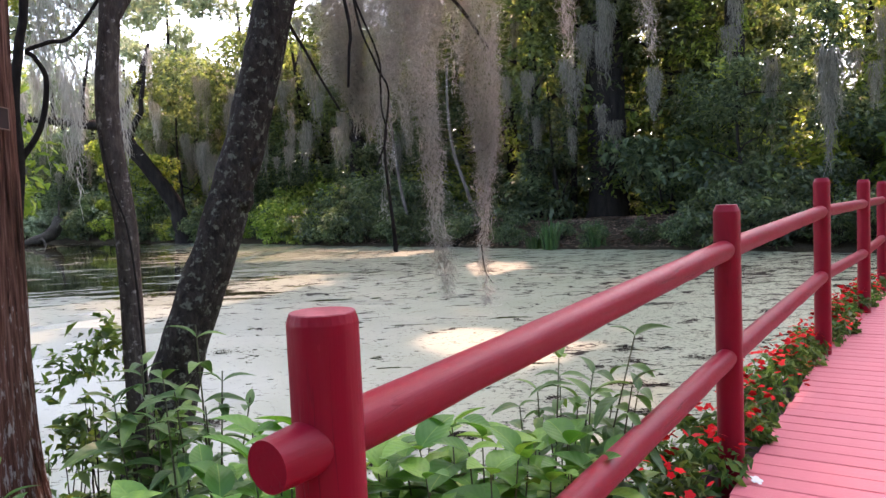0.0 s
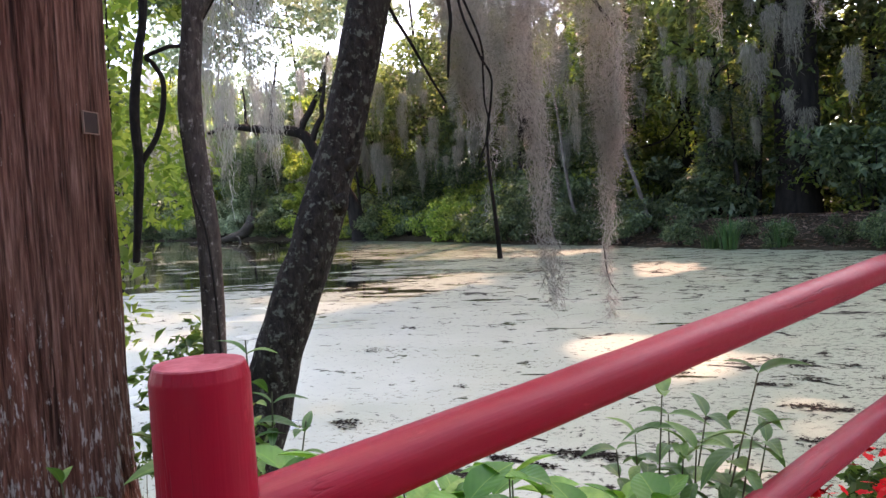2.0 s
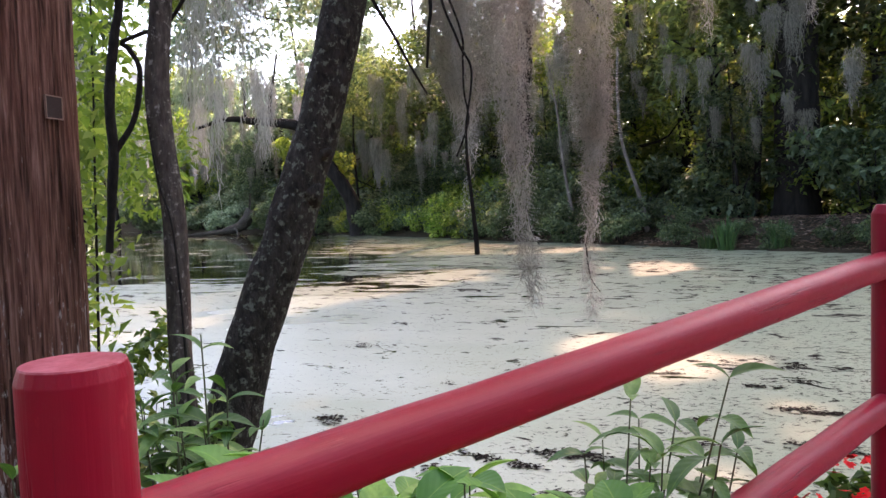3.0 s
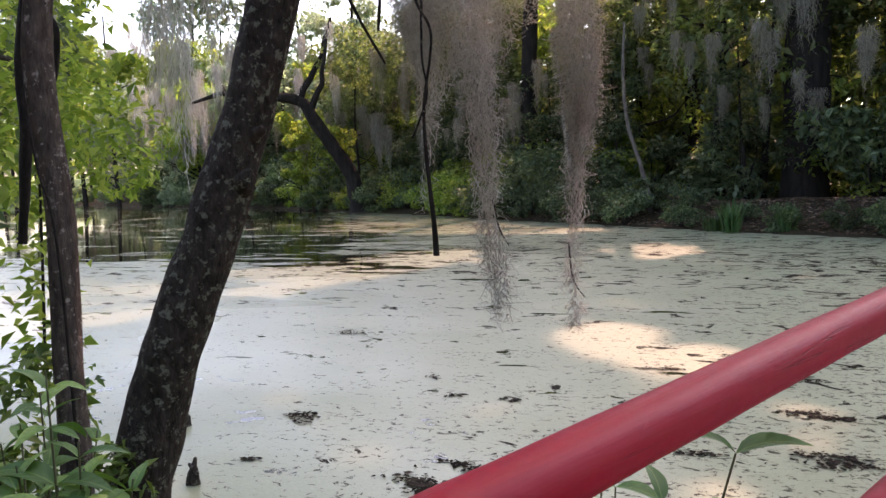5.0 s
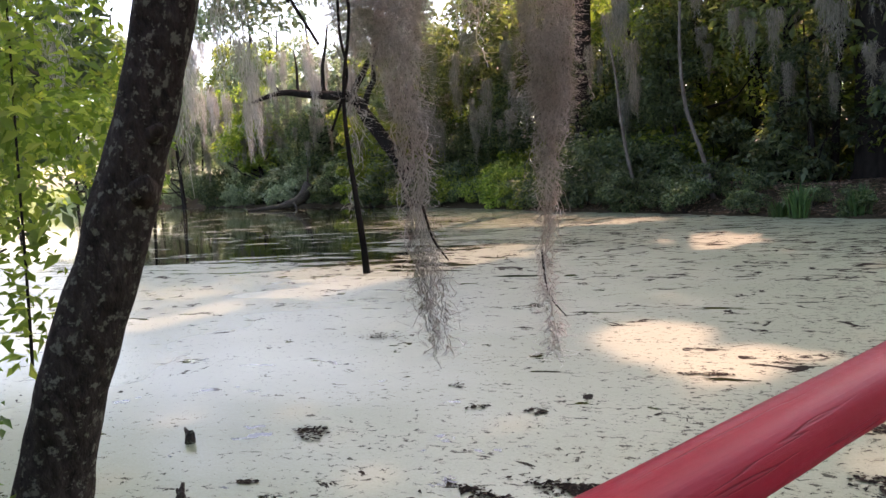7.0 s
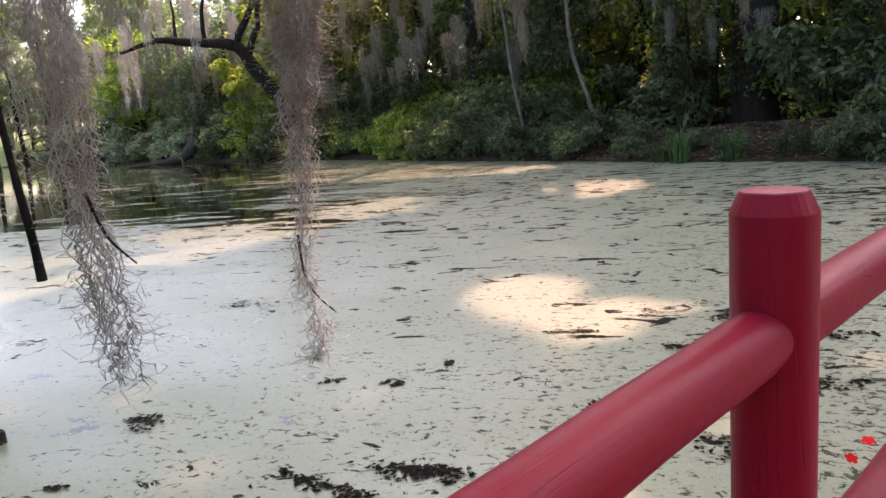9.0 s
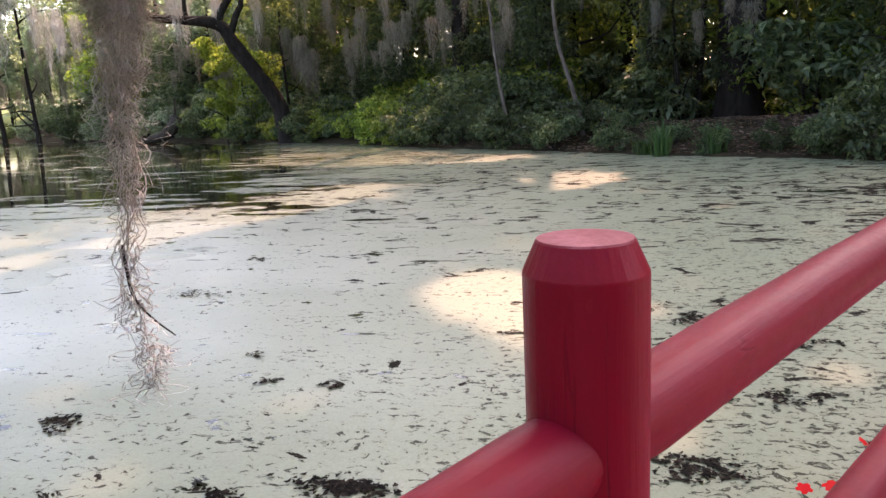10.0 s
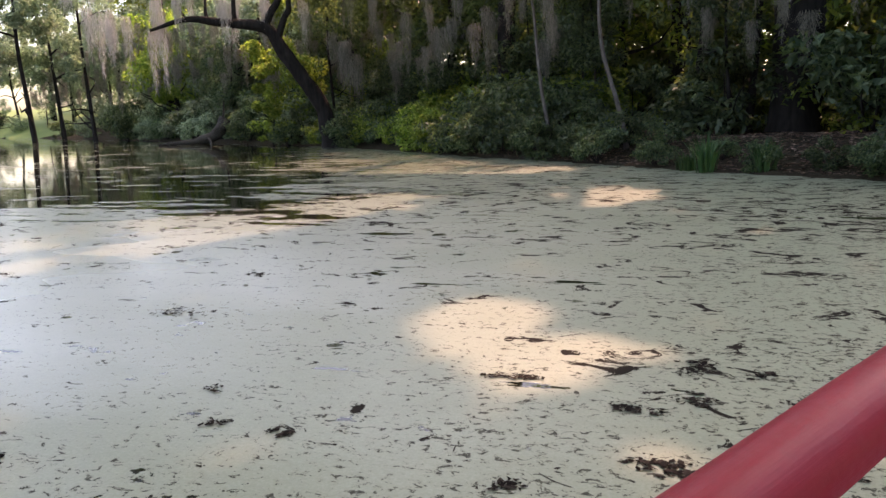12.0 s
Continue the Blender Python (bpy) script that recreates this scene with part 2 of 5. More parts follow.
RED, WORN, DECK = red_paint(), worn_paint(), deck_paint()
POND, SOIL = pond_material(), soil_material()
LEAF_SHRUB = leaf_material("shrub_leaf", (0.034, 0.062, 0.037), (0.088, 0.132, 0.078), (0.19, 0.245, 0.155), 0.45)
LEAF_OAK = leaf_material("oak_leaf", (0.045, 0.066, 0.034), (0.108, 0.142, 0.072), (0.20, 0.24, 0.13), 0.6)
# distance haze put into the colour: greyer and lighter than the other leaves
LEAF_HAZE_TINT = leaf_material("haze_tinted_leaf", (0.14, 0.18, 0.12), (0.27, 0.32, 0.22), (0.42, 0.46, 0.34), 0.55, glow=(1.1, 1.25, 0.9))
# sunlight put into the colour: a brighter, yellower copy of the leaves
LEAF_SUN_TINT = leaf_material("sun_tinted_leaf", (0.10, 0.165, 0.040), (0.20, 0.285, 0.075), (0.38, 0.43, 0.15), 0.62)
LEAF_NEAR = leaf_material("broad_leaf", (0.05, 0.13, 0.03), (0.09, 0.20, 0.045), (0.15, 0.28, 0.07), 0.4, 0.35)
LEAF_VINE = leaf_material("vine_leaf", (0.045, 0.095, 0.030), (0.085, 0.165, 0.048), (0.17, 0.26, 0.08), 0.45)
PETAL = petal_material()
BLADE_GREEN = blade_material("broad_blade", (0.06, 0.18, 0.030), (0.13, 0.31, 0.045), (0.25, 0.43, 0.075))
BLADE_DARK = blade_material("narrow_blade", (0.045, 0.115, 0.032), (0.085, 0.185, 0.048), (0.18, 0.30, 0.075))
PETAL_WHITE = plain("white_petal", (0.75, 0.75, 0.72), (0.8, 0.8, 0.78))
BARK_OAK = bark_material("oak_bark", (0.014, 0.012, 0.010), (0.058, 0.050, 0.041), (0.165, 0.145, 0.12), 17.0, 0.5, (0.15, 0.16, 0.125), 0.34, 1.0)
BARK_THIN = bark_material("grey_bark", (0.028, 0.022, 0.018), (0.10, 0.084, 0.070), (0.20, 0.175, 0.15), 22.0, 0.3, (0.24, 0.225, 0.195), 0.22)
BARK_CEDAR = cedar_material()
BARK_FAR = bark_material("dark_bark", (0.008, 0.007, 0.006), (0.03, 0.026, 0.022), (0.06, 0.055, 0.05), 2.0, 0.2)
BARK_PALE = bark_material("pale_bark", (0.07, 0.06, 0.05), (0.20, 0.18, 0.155), (0.34, 0.31, 0.27), 4.0, 0.3)
VINE = bark_material("vine_bark", (0.010, 0.009, 0.008), (0.03, 0.026, 0.022), (0.07, 0.06, 0.05), 20.0, 0.3)
MOSS = strand_material("spanish_moss", (0.50, 0.48, 0.42), (0.72, 0.695, 0.63), (0.86, 0.84, 0.78), 0.36)
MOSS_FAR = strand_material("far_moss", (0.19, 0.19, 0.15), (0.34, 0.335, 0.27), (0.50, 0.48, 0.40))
GRASS = leaf_material("reed_blade", (0.025, 0.06, 0.02), (0.045, 0.10, 0.03), (0.09, 0.15, 0.05), 0.2)
LITTER = leaf_material("dead_leaf", (0.06, 0.036, 0.026), (0.20, 0.13, 0.095), (0.42, 0.31, 0.24), 0.1, 0.8)
DEBRIS = leaf_material("wet_dead_leaf", (0.008, 0.007, 0.006), (0.02, 0.016, 0.012), (0.05, 0.04, 0.03), 0.0, 0.9, 0.05)
TAG_RIM = plain("tag_rim", (0.20, 0.12, 0.09), (0.32, 0.20, 0.15), 0.6)
TAG_PLATE = plain("tag_plate", (0.022, 0.012, 0.010), (0.05, 0.027, 0.021), 0.8)
LAWN = plain("mown_grass", (0.12, 0.19, 0.045), (0.24, 0.30, 0.085), 0.9, 0.8)
STEM = plain("green_stem", (0.05, 0.06, 0.03), (0.10, 0.11, 0.05))
PLANTER = plain("dark_timber", (0.02, 0.016, 0.012), (0.05, 0.04, 0.03), 0.85)


# ---- mesh helpers ----
class Geo:
    """Vertices and faces gathered from numpy pieces, made into one mesh."""

    def __init__(self):
        self.v, self.f, self.n = [], [], 0

    def add(self, v, f):
        v = np.asarray(v, dtype=float)
        self.v.append(v)
        self.f.append(np.asarray(f) + self.n)
        self.n += len(v)
        return self

    def mesh(self, name, mat, smooth=False):
        me = bpy.data.meshes.new(name)
        v = np.concatenate(self.v)
        loops = np.concatenate([f.ravel() for f in self.f])
        sizes = np.concatenate([np.full(len(f), f.shape[1]) for f in self.f])
        me.vertices.add(len(v)), me.loops.add(len(loops)), me.polygons.add(len(sizes))
        me.vertices.foreach_set("co", v.ravel())
        me.loops.foreach_set("vertex_index", loops.astype(np.int32))
        me.polygons.foreach_set("loop_start", np.concatenate([[0], np.cumsum(sizes)[:-1]]).astype(np.int32))
        if smooth:
            me.polygons.foreach_set("use_smooth", np.ones(len(sizes), dtype=bool))
        me.update(calc_edges=True)
        me.validate()
        me.materials.append(mat)
        return me


def part(name, geo, mat, parent=None, label="", smooth=False, m=None):
    me = geo if isinstance(geo, bpy.types.Mesh) else geo.mesh(name, mat, smooth)
    ob = new(name, me)
    ob.parent = parent
    if m is not None:
        ob.matrix_basis = m
    return tagged(ob, label)


def thing(name, label, category, group="", kind="", at=(0, 0, 0), rz=0.0, scale=1.0):
    ob = new(name)
    ob.matrix_basis = Matrix.LocRotScale(Vector(at), Euler((0, 0, rz)), Vector((scale, scale, scale)))
    return tagged(ob, label, category, group, kind)


def spline(points, steps=6):
    """A smooth line through the points (Catmull-Rom)."""
    p = np.asarray(points, float)
    p = np.vstack([2 * p[0] - p[1], p, 2 * p[-1] - p[-2]])
    out = []
    for i in range(1, len(p) - 2):
        for s in np.arange(steps) / steps:
            a, b, c, d = p[i - 1:i + 3]
            out.append(0.5 * (2 * b + (c - a) * s + (2 * a - 5 * b + 4 * c - d) * s * s + (3 * b - a - 3 * c + d) * s ** 3))
    out.append(p[-2])
    return np.array(out)


def tube(geo, pts, radii, sides=8, rough=0.0, seed=0, freq=3.0, caps=True):
    """A tapered tube along pts, with a noisy skin."""
    pts = np.asarray(pts, float)
    radii = np.interp(np.linspace(0, 1, len(pts)), np.linspace(0, 1, len(radii)), radii) if len(np.atleast_1d(radii)) != len(pts) else np.asarray(radii, float)
    tan = np.gradient(pts, axis=0)
    tan /= np.linalg.norm(tan, axis=1, keepdims=True) + 1e-9
    ref = np.array([1.0, 0, 0]) if abs(tan[0][0]) < 0.8 else np.array([0, 1.0, 0])
    u = np.cross(tan, ref)
    u /= np.linalg.norm(u, axis=1, keepdims=True) + 1e-9
    w = np.cross(tan, u)
    ang = np.arange(sides) * 2 * math.pi / sides
    ring = u[:, None] * np.cos(ang)[None, :, None] + w[:, None] * np.sin(ang)[None, :, None]
    r = radii[:, None] * np.ones((1, sides))
    if rough:
        for i in range(len(pts)):
            for j in range(sides):
                q = pts[i] * freq + ring[i, j] * 1.3 + seed
                r[i, j] *= 1 + rough * noise.noise(Vector(q)) * 1.6
    v = (pts[:, None] + ring * r[..., None]).reshape(-1, 3)
    n = len(pts)
    i, j = np.meshgrid(np.arange(n - 1), np.arange(sides), indexing="ij")
    a, b = (i * sides + j).ravel(), (i * sides + (j + 1) % sides).ravel()
    geo.add(v, np.stack([a, b, b + sides, a + sides], 1))
    if caps:
        geo.add(np.vstack([v[-sides:], pts[-1:]]), np.stack([np.arange(sides), (np.arange(sides) + 1) % sides, np.full(sides, sides)], 1))
        geo.add(np.vstack([v[:sides], pts[:1]]), np.stack([(np.arange(sides) + 1) % sides, np.arange(sides), np.full(sides, sides)], 1))
    return geo


def unit(a):
    return a / (np.linalg.norm(a, axis=-1, keepdims=True) + 1e-9)


def leaves(geo, centres, size, rng, slim=0.45, droop=0.3, outward=None, fold=0.25, spread=0.35):
    """Folded, pointed leaves of two quads' worth of faces at the centres."""
    n = len(centres)
    d = unit(rng.normal(size=(n, 3)) * (1, 1, 0.7) + (outward if outward is not None else 0) - (0, 0, droop))
    side = unit(np.cross(d, rng.normal(size=(n, 3)) * 0.6 + (0, 0, 1.0)))
    up = np.cross(side, d)
    s = (size * (1 + spread * rng.normal(size=n))).clip(size * 0.4, size * 2)[:, None]
    base, tip = centres - d * s * 0.5, centres + d * s * 0.5 - up * s * 0.12
    left = centres + side * s * slim * 0.5 + up * s * fold * slim - d * s * 0.06
    right = centres - side * s * slim * 0.5 + up * s * fold * slim - d * s * 0.06
    v = np.stack([base, right, tip, left], 1).reshape(-1, 3)
    k = np.arange(n)[:, None] * 4
    geo.add(v, np.concatenate([k + [0, 1, 2], k + [0, 2, 3]], 1).reshape(-1, 3))
    return geo


def clumps(rng, k, radius, n, size, flat=0.8):
    """Points gathered in k lumps within an ellipsoid of the given radii: an uneven crown with gaps."""
    c = unit(rng.normal(size=(k, 3))) * rng.uniform(0.25, 1.0, (k, 1)) ** 0.6 * radius
    w = rng.uniform(0.4, 1.6, k)
    i = rng.choice(k, n, p=w / w.sum())
    off = unit(rng.normal(size=(n, 3))) * (rng.uniform(0.3, 1.0, (n, 1)) ** 0.5) * (size * rng.uniform(0.6, 1.3, (k, 1)))[i]
    return c[i] + off * (1, 1, flat), unit(off)


def smooth01(a):
    a = np.clip(a, 0, 1)
    return a * a * (3 - 2 * a)


# ---- ground and water ----
FAR_SHORE = [(30, 4), (22, 12), (14, 19), (9.5, 23.6), (7.7, 25.3), (3.5, 28.2), (0.8, 30.8), (-2.7, 34), (-5.5, 36), (-11.6, 42.2), (-19.3, 48.6), (-32, 57), (-50, 68), (-70, 80), (-95, 88)]
NEAR_SHORE = [(-108, 66), (-80, 38), (-45, 22), (-22, 12.5), (-12, 8), (-5, 5.2), (-2.2, 4.5), (-0.9, 4.0), (0.0, 3.3), (0.8, 2.9), (2.2, 2.4), (4.5, 2.0), (12, 1.5), (30, 1)]
POND_OUTLINE = np.array(FAR_SHORE + NEAR_SHORE, float)


def shore_distance(x, y):
    """Metres to the pond's edge; negative over the pond."""
    p = np.stack([x, y], -1)
    a, b = POND_OUTLINE, np.roll(POND_OUTLINE, -1, 0)
    best, inside = np.full(x.shape, 1e9), np.zeros(x.shape, bool)
    for (ax, ay), (bx, by) in zip(a, b):
        dx, dy = bx - ax, by - ay
        t = np.clip(((x - ax) * dx + (y - ay) * dy) / (dx * dx + dy * dy), 0, 1)
        best = np.minimum(best, np.hypot(x - ax - t * dx, y - ay - t * dy))
        cross = (ay > y) != (by > y)
        inside ^= cross & (x < dx * (y - ay) / (dy if dy else 1e-9) + ax)
    return np.where(inside, -best, best)


def ground_height(x, y):
    x, y = np.asarray(x, float), np.asarray(y, float)
    d = shore_distance(x, y)
    near = y < 14 - np.minimum(x + 20, 0) * 0.8
    z = np.where(d > 0, np.where(near, 0.60, 0.95) * smooth01(d / np.where(near, 1.5, 5.0)) + 0.04, np.maximum(-0.7, d * 0.5))
    wob = np.sin(x * 1.7 + y * 0.9) * np.cos(y * 1.3 - x * 0.6) * 0.05 + np.sin(x * 0.31) * np.cos(y * 0.27) * 0.12
    z = z + wob * smooth01(d / 2.0)
    return np.where(near, np.minimum(z, 0.56), z)      # the deck lies clear of the bank


def height(x, y):
    return float(ground_height(np.array([x]), np.array([y]))[0])


def build_ground():
    g = np.sinh(np.linspace(-5.2, 5.2, 260)) / math.sinh(5.2)
    xs, ys = g * 900, g * 900 + 6
    x, y = np.meshgrid(xs, ys, indexing="ij")
    v = np.stack([x, y, ground_height(x, y)], -1).reshape(-1, 3)
    n = len(xs)
    i, j = np.meshgrid(np.arange(n - 1), np.arange(n - 1), indexing="ij")
    a = (i * n + j).ravel()
    ob = part("ground", Geo().add(v, np.stack([a, a + n, a + n + 1, a + 1], 1)), SOIL, smooth=True)
    tagged(ob, "dark soil bank strewn with brown leaf litter", "ground", kind="structure")
    w = part("water", Geo().add([(-120, 0, 0), (40, 0, 0), (40, 100, 0), (-120, 100, 0)], [(0, 1, 2, 3)]), POND)
    tagged(w, "still pond covered with pale green duckweed", "pond", kind="structure")


build_ground()


def build_lawn():
    """A mown rise beyond the west end of the pond."""
    g = np.linspace(0, 1, 24)
    u, v = np.meshgrid(g, g, indexing="ij")
    x, y = -62 - 75 * u + 30 * v, 84 + 60 * v - 22 * u
    z = ground_height(x, y) + 0.06 + 3.6 * smooth01(v * 1.1) * smooth01(np.minimum(u, 1 - u) * 5)
    i, j = np.meshgrid(np.arange(23), np.arange(23), indexing="ij")
    a = (i * 24 + j).ravel()
    ob = part("lawn", Geo().add(np.stack([x, y, z], -1).reshape(-1, 3), np.stack([a, a + 24, a + 25, a + 1], 1)), LAWN, smooth=True)
    tagged(ob, "sunlit yellow-green lawn beyond the pond", "lawn", kind="structure")


build_lawn()

# ---- the red bridge ----
POSTS = [(-0.058, 1.345, 1.873), (1.368, 3.547, 1.968), (2.88, 5.83, 2.085), (4.14, 7.62, 2.065), (5.5, 9.75, 2.04)]
RAIL_Z = [1.662, 1.767, 1.834, 1.826, 1.80]
DECK_Z = [(-3.0, 0.69), (0.0, 0.71), (2.6, 0.74), (5.5, 0.75), (12.0, 0.72)]
BRIDGE_DIR = Vector((0.53, 0.848, 0)).normalized()
BRIDGE_SIDE = Vector((0.848, -0.53, 0)).normalized()


def deck_z(s):
    return float(np.interp(s, [a for a, _ in DECK_Z], [b for _, b in DECK_Z]))


def post_mesh(length, r=0.0588, drop=0.030, top=0.76):
    """A round post whose head is cut to a bevel of the given drop and top radius."""
    g = Geo()
    prof = [(0, r), (length - drop - 0.003, r), (length - drop, r * 0.992), (length - 0.002, r * (top + 0.02)), (length, r * top)]
    pts = [(0, 0, z) for z, _ in prof]
    tube(g, [(0, 0, -1e-4)] + pts, [r] + [b for _, b in prof], 28)
    me = g.mesh("post", RED, True)
    me.materials.append(WORN)
    for p in me.polygons:
        if p.center.z > length - 0.0025:
            p.material_index = 1
        if p.center.z > length - drop - 0.001:
            p.use_smooth = False
    return me


def rail(name, a, b, parent, r=0.046, over_a=0.0):
    """A round rail from a to b, straight but slightly uneven, its grain along it."""
    a, b = Vector(a), Vector(b)
    d = (b - a).normalized()
    a = a - d * over_a
    length, n = (b - a).length, 30
    pts = [(0.002 * noise.noise(Vector((i * 0.4, 1, a.x))), 0.002 * noise.noise(Vector((i * 0.4, 9, a.x))), length * i / n) for i in range(n + 1)]
    g = tube(Geo(), pts, [r * (1 + 0.03 * noise.noise(Vector((i * 0.35, a.x, a.z)))) * (0.9 if i in (0, n) else 1) for i in range(n + 1)], 28, 0.012, a.x, 9.0)
    me = g.mesh("rail", RED, True)
    for p in me.polygons:
        if len(p.vertices) == 3:
            p.use_smooth = False
    return part(name, me, RED, parent, m=Matrix.Translation(a) @ d.to_track_quat("Z", "Y").to_matrix().to_4x4())


def build_bridge():
    br = thing("footbridge", "red-painted wooden footbridge with round posts and two rails", "bridge")
    low, high = post_mesh(1.45, drop=0.016, top=0.90), post_mesh(1.45)
    for i, (x, y, z) in enumerate(POSTS):
        part("post", high if i else low, RED, br, m=Matrix.Translation((x, y, z - 1.45)))
    for i in range(len(POSTS) - 1):
        a, b = POSTS[i], POSTS[i + 1]
        for name, drop in (("upper_rail", 0.0), ("lower_rail", 0.490)):
            rail(name, (a[0], a[1], RAIL_Z[i] - drop), (b[0], b[1], RAIL_Z[i + 1] - drop), br, 0.048 if i == 1 else 0.046, 0.135 if i == 0 else 0.0)
    # planks across the walk
    width, gap = 0.142, 0.008
    bm = bmesh.new()
    bmesh.ops.create_cube(bm, size=1, matrix=Matrix.Diagonal((1.9, width - gap, 0.04, 1)))
    bmesh.ops.bevel(bm, geom=list(bm.edges), offset=0.004, segments=1, affect="EDGES")
    me = bpy.data.meshes.new("plank")
    bm.to_mesh(me), bm.free()
    me.materials.append(DECK)
    rng = random.Random(5)
    turn = math.atan2(BRIDGE_SIDE.y, BRIDGE_SIDE.x)
    for k in range(-22, 66):
        s = k * width
        c = Vector((POSTS[0][0], POSTS[0][1], 0)) + BRIDGE_DIR * s + BRIDGE_SIDE * (0.10 + 0.95 + rng.uniform(-0.008, 0.008))
        slope = (deck_z(s + 0.1) - deck_z(s - 0.1)) / 0.2
        m = Matrix.Translation((c.x, c.y, deck_z(s) - 0.02 + rng.uniform(-0.0015, 0.0015))) @ Euler((math.atan(slope), 0, turn)).to_matrix().to_4x4()
        part("plank", me, DECK, br, m=m)
    for off in (0.25, 1.9):
        pts = [tuple(Vector((POSTS[0][0], POSTS[0][1], deck_z(s) - 0.12)) + BRIDGE_DIR * s + BRIDGE_SIDE * off) for s in np.linspace(-3.0, 9.3, 24)]
        part("beam", tube(Geo(), pts, [0.075] * 24, 4), PLANTER, br)
    # far handrail is out of sight of the walk; piles carry the beams
    for s in (1.5, 4.0, 6.5, 9.0):
        for off in (0.25, 1.9):
            p = Vector((POSTS[0][0], POSTS[0][1], 0)) + BRIDGE_DIR * s + BRIDGE_SIDE * off
            part("pile", tube(Geo(), [(p.x, p.y, -0.9), (p.x, p.y, deck_z(s) - 0.1)], [0.09, 0.09], 12), PLANTER, br)


build_bridge()


# ---- woods ----
def limb_line(rng, start, way, length, bend=0.25, n=6):
    p, d, out = np.array(start, float), unit(np.array(way, float)), []
    for _ in range(n):
        out.append(p.copy())
        d = unit(d + rng.normal(size=3) * bend)
        p = p + d * length / (n - 1)
    return np.array(out)


def make_tree(name, label, seed, tall, girth, crown_r, crown_z, n_leaves, leaf, mat, bark, at, rz=0.0, lean=(0, 0), category="tree", group="", limbs=5, lumps=26, lump=1.2):
    rng = np.random.default_rng(seed)
    t = thing(name, label, category, group, at=at, rz=rz)
    top = np.array([lean[0], lean[1], tall])
    mid = top * 0.5 + rng.normal(size=3) * (0.25, 0.25, 0)
    line = spline([(0, 0, -0.3), (0, 0, 0.05), tuple(mid * 0.4), tuple(mid), tuple(top)], 5)
    g = Geo()
    tube(g, line, [girth * 1.5, girth * 1.25] + list(np.linspace(girth, girth * 0.3, 8)), 10, 0.12, seed)
    for k in range(limbs):
        f = rng.uniform(0.35, 0.9)
        s = line[int(f * (len(line) - 1))]
        a = rng.uniform(0, 2 * math.pi)
        l = limb_line(rng, s, (math.cos(a), math.sin(a), rng.uniform(0.1, 0.7)), max(crown_r[0] * 0.9, 0.5))
        tube(g, l, [girth * 0.42, girth * 0.1], 6)
    part("trunk", g, bark, t, smooth=True)
    c, o = clumps(rng, lumps, np.array(crown_r), n_leaves, lump)
    part("crown", leaves(Geo(), c + (lean[0] * 0.8, lean[1] * 0.8, crown_z), leaf, rng, outward=o * 0.6), mat, t)
    return t


def far_point(s, inland):
    """A spot inland of the far shore, s metres along it from east to west."""
    p = np.array(FAR_SHORE, float)
    seg = np.linalg.norm(np.diff(p, axis=0), axis=1)
    k = 0
    while k < len(seg) - 1 and s > seg[k]:
        s -= seg[k]
        k += 1
    d = unit(p[k + 1] - p[k])
    return p[k] + d * s + np.array([d[1], -d[0]]) * inland


SHORE_LENGTH = float(np.linalg.norm(np.diff(np.array(FAR_SHORE, float), axis=0), axis=1).sum())


def in_the_way(p):
    """True where planting would hide the big trunk, the bent oak or the open litter slope."""
    for (x, y), r, top in (((7.2, 36.2), 1.7, 36.5), ((-17.8, 47.8), 0.9, 48.2)):
        d = np.array((x - 1.5, y - 3.5))
        n = unit(d)
        q = np.array((p[0] - 1.5, p[1] - 3.5))
        along = q @ n
        if 5 < along < np.linalg.norm(d) + 0.5 and abs(q[0] * n[1] - q[1] * n[0]) < r:
            return True
    return False


def shrub_meshes():
    out = []
    for s in range(4):
        rng = np.random.default_rng(40 + s)
        c, o = clumps(rng, 30, np.array((1.3, 1.3, 0.9)), 2000, 0.42, 0.6)
        c[:, 2] = np.abs(c[:, 2] + 0.9)
        g = leaves(Geo(), c, 0.17, rng, outward=o * 0.8)
        st = Geo()
        for k in range(7):
            a = rng.uniform(0, 6.28)
            tube(st, limb_line(rng, (0, 0, -0.1), (math.cos(a) * 0.6, math.sin(a) * 0.6, 1), 1.5, 0.15), [0.03, 0.008], 5)
        out.append((g.mesh("foliage", LEAF_SHRUB), st.mesh("wood", BARK_FAR)))
    return out


SHRUBS = shrub_meshes()


def shrub(x, y, scale, k, rz, mat=None, label="", flat=1.0):
    t = thing("shrub", label or "dense evergreen shrub on the far bank", "shrub", "shrubs on the far bank", at=(x, y, height(x, y) - 0.05), rz=rz, scale=scale)
    for name, me in zip(("foliage", "wood"), SHRUBS[k % 4]):
        me2 = me
        if mat is not None and name == "foliage":
            me2 = me.copy()
            me2.materials[0] = mat
        part(name, me2, None, t)
    return t


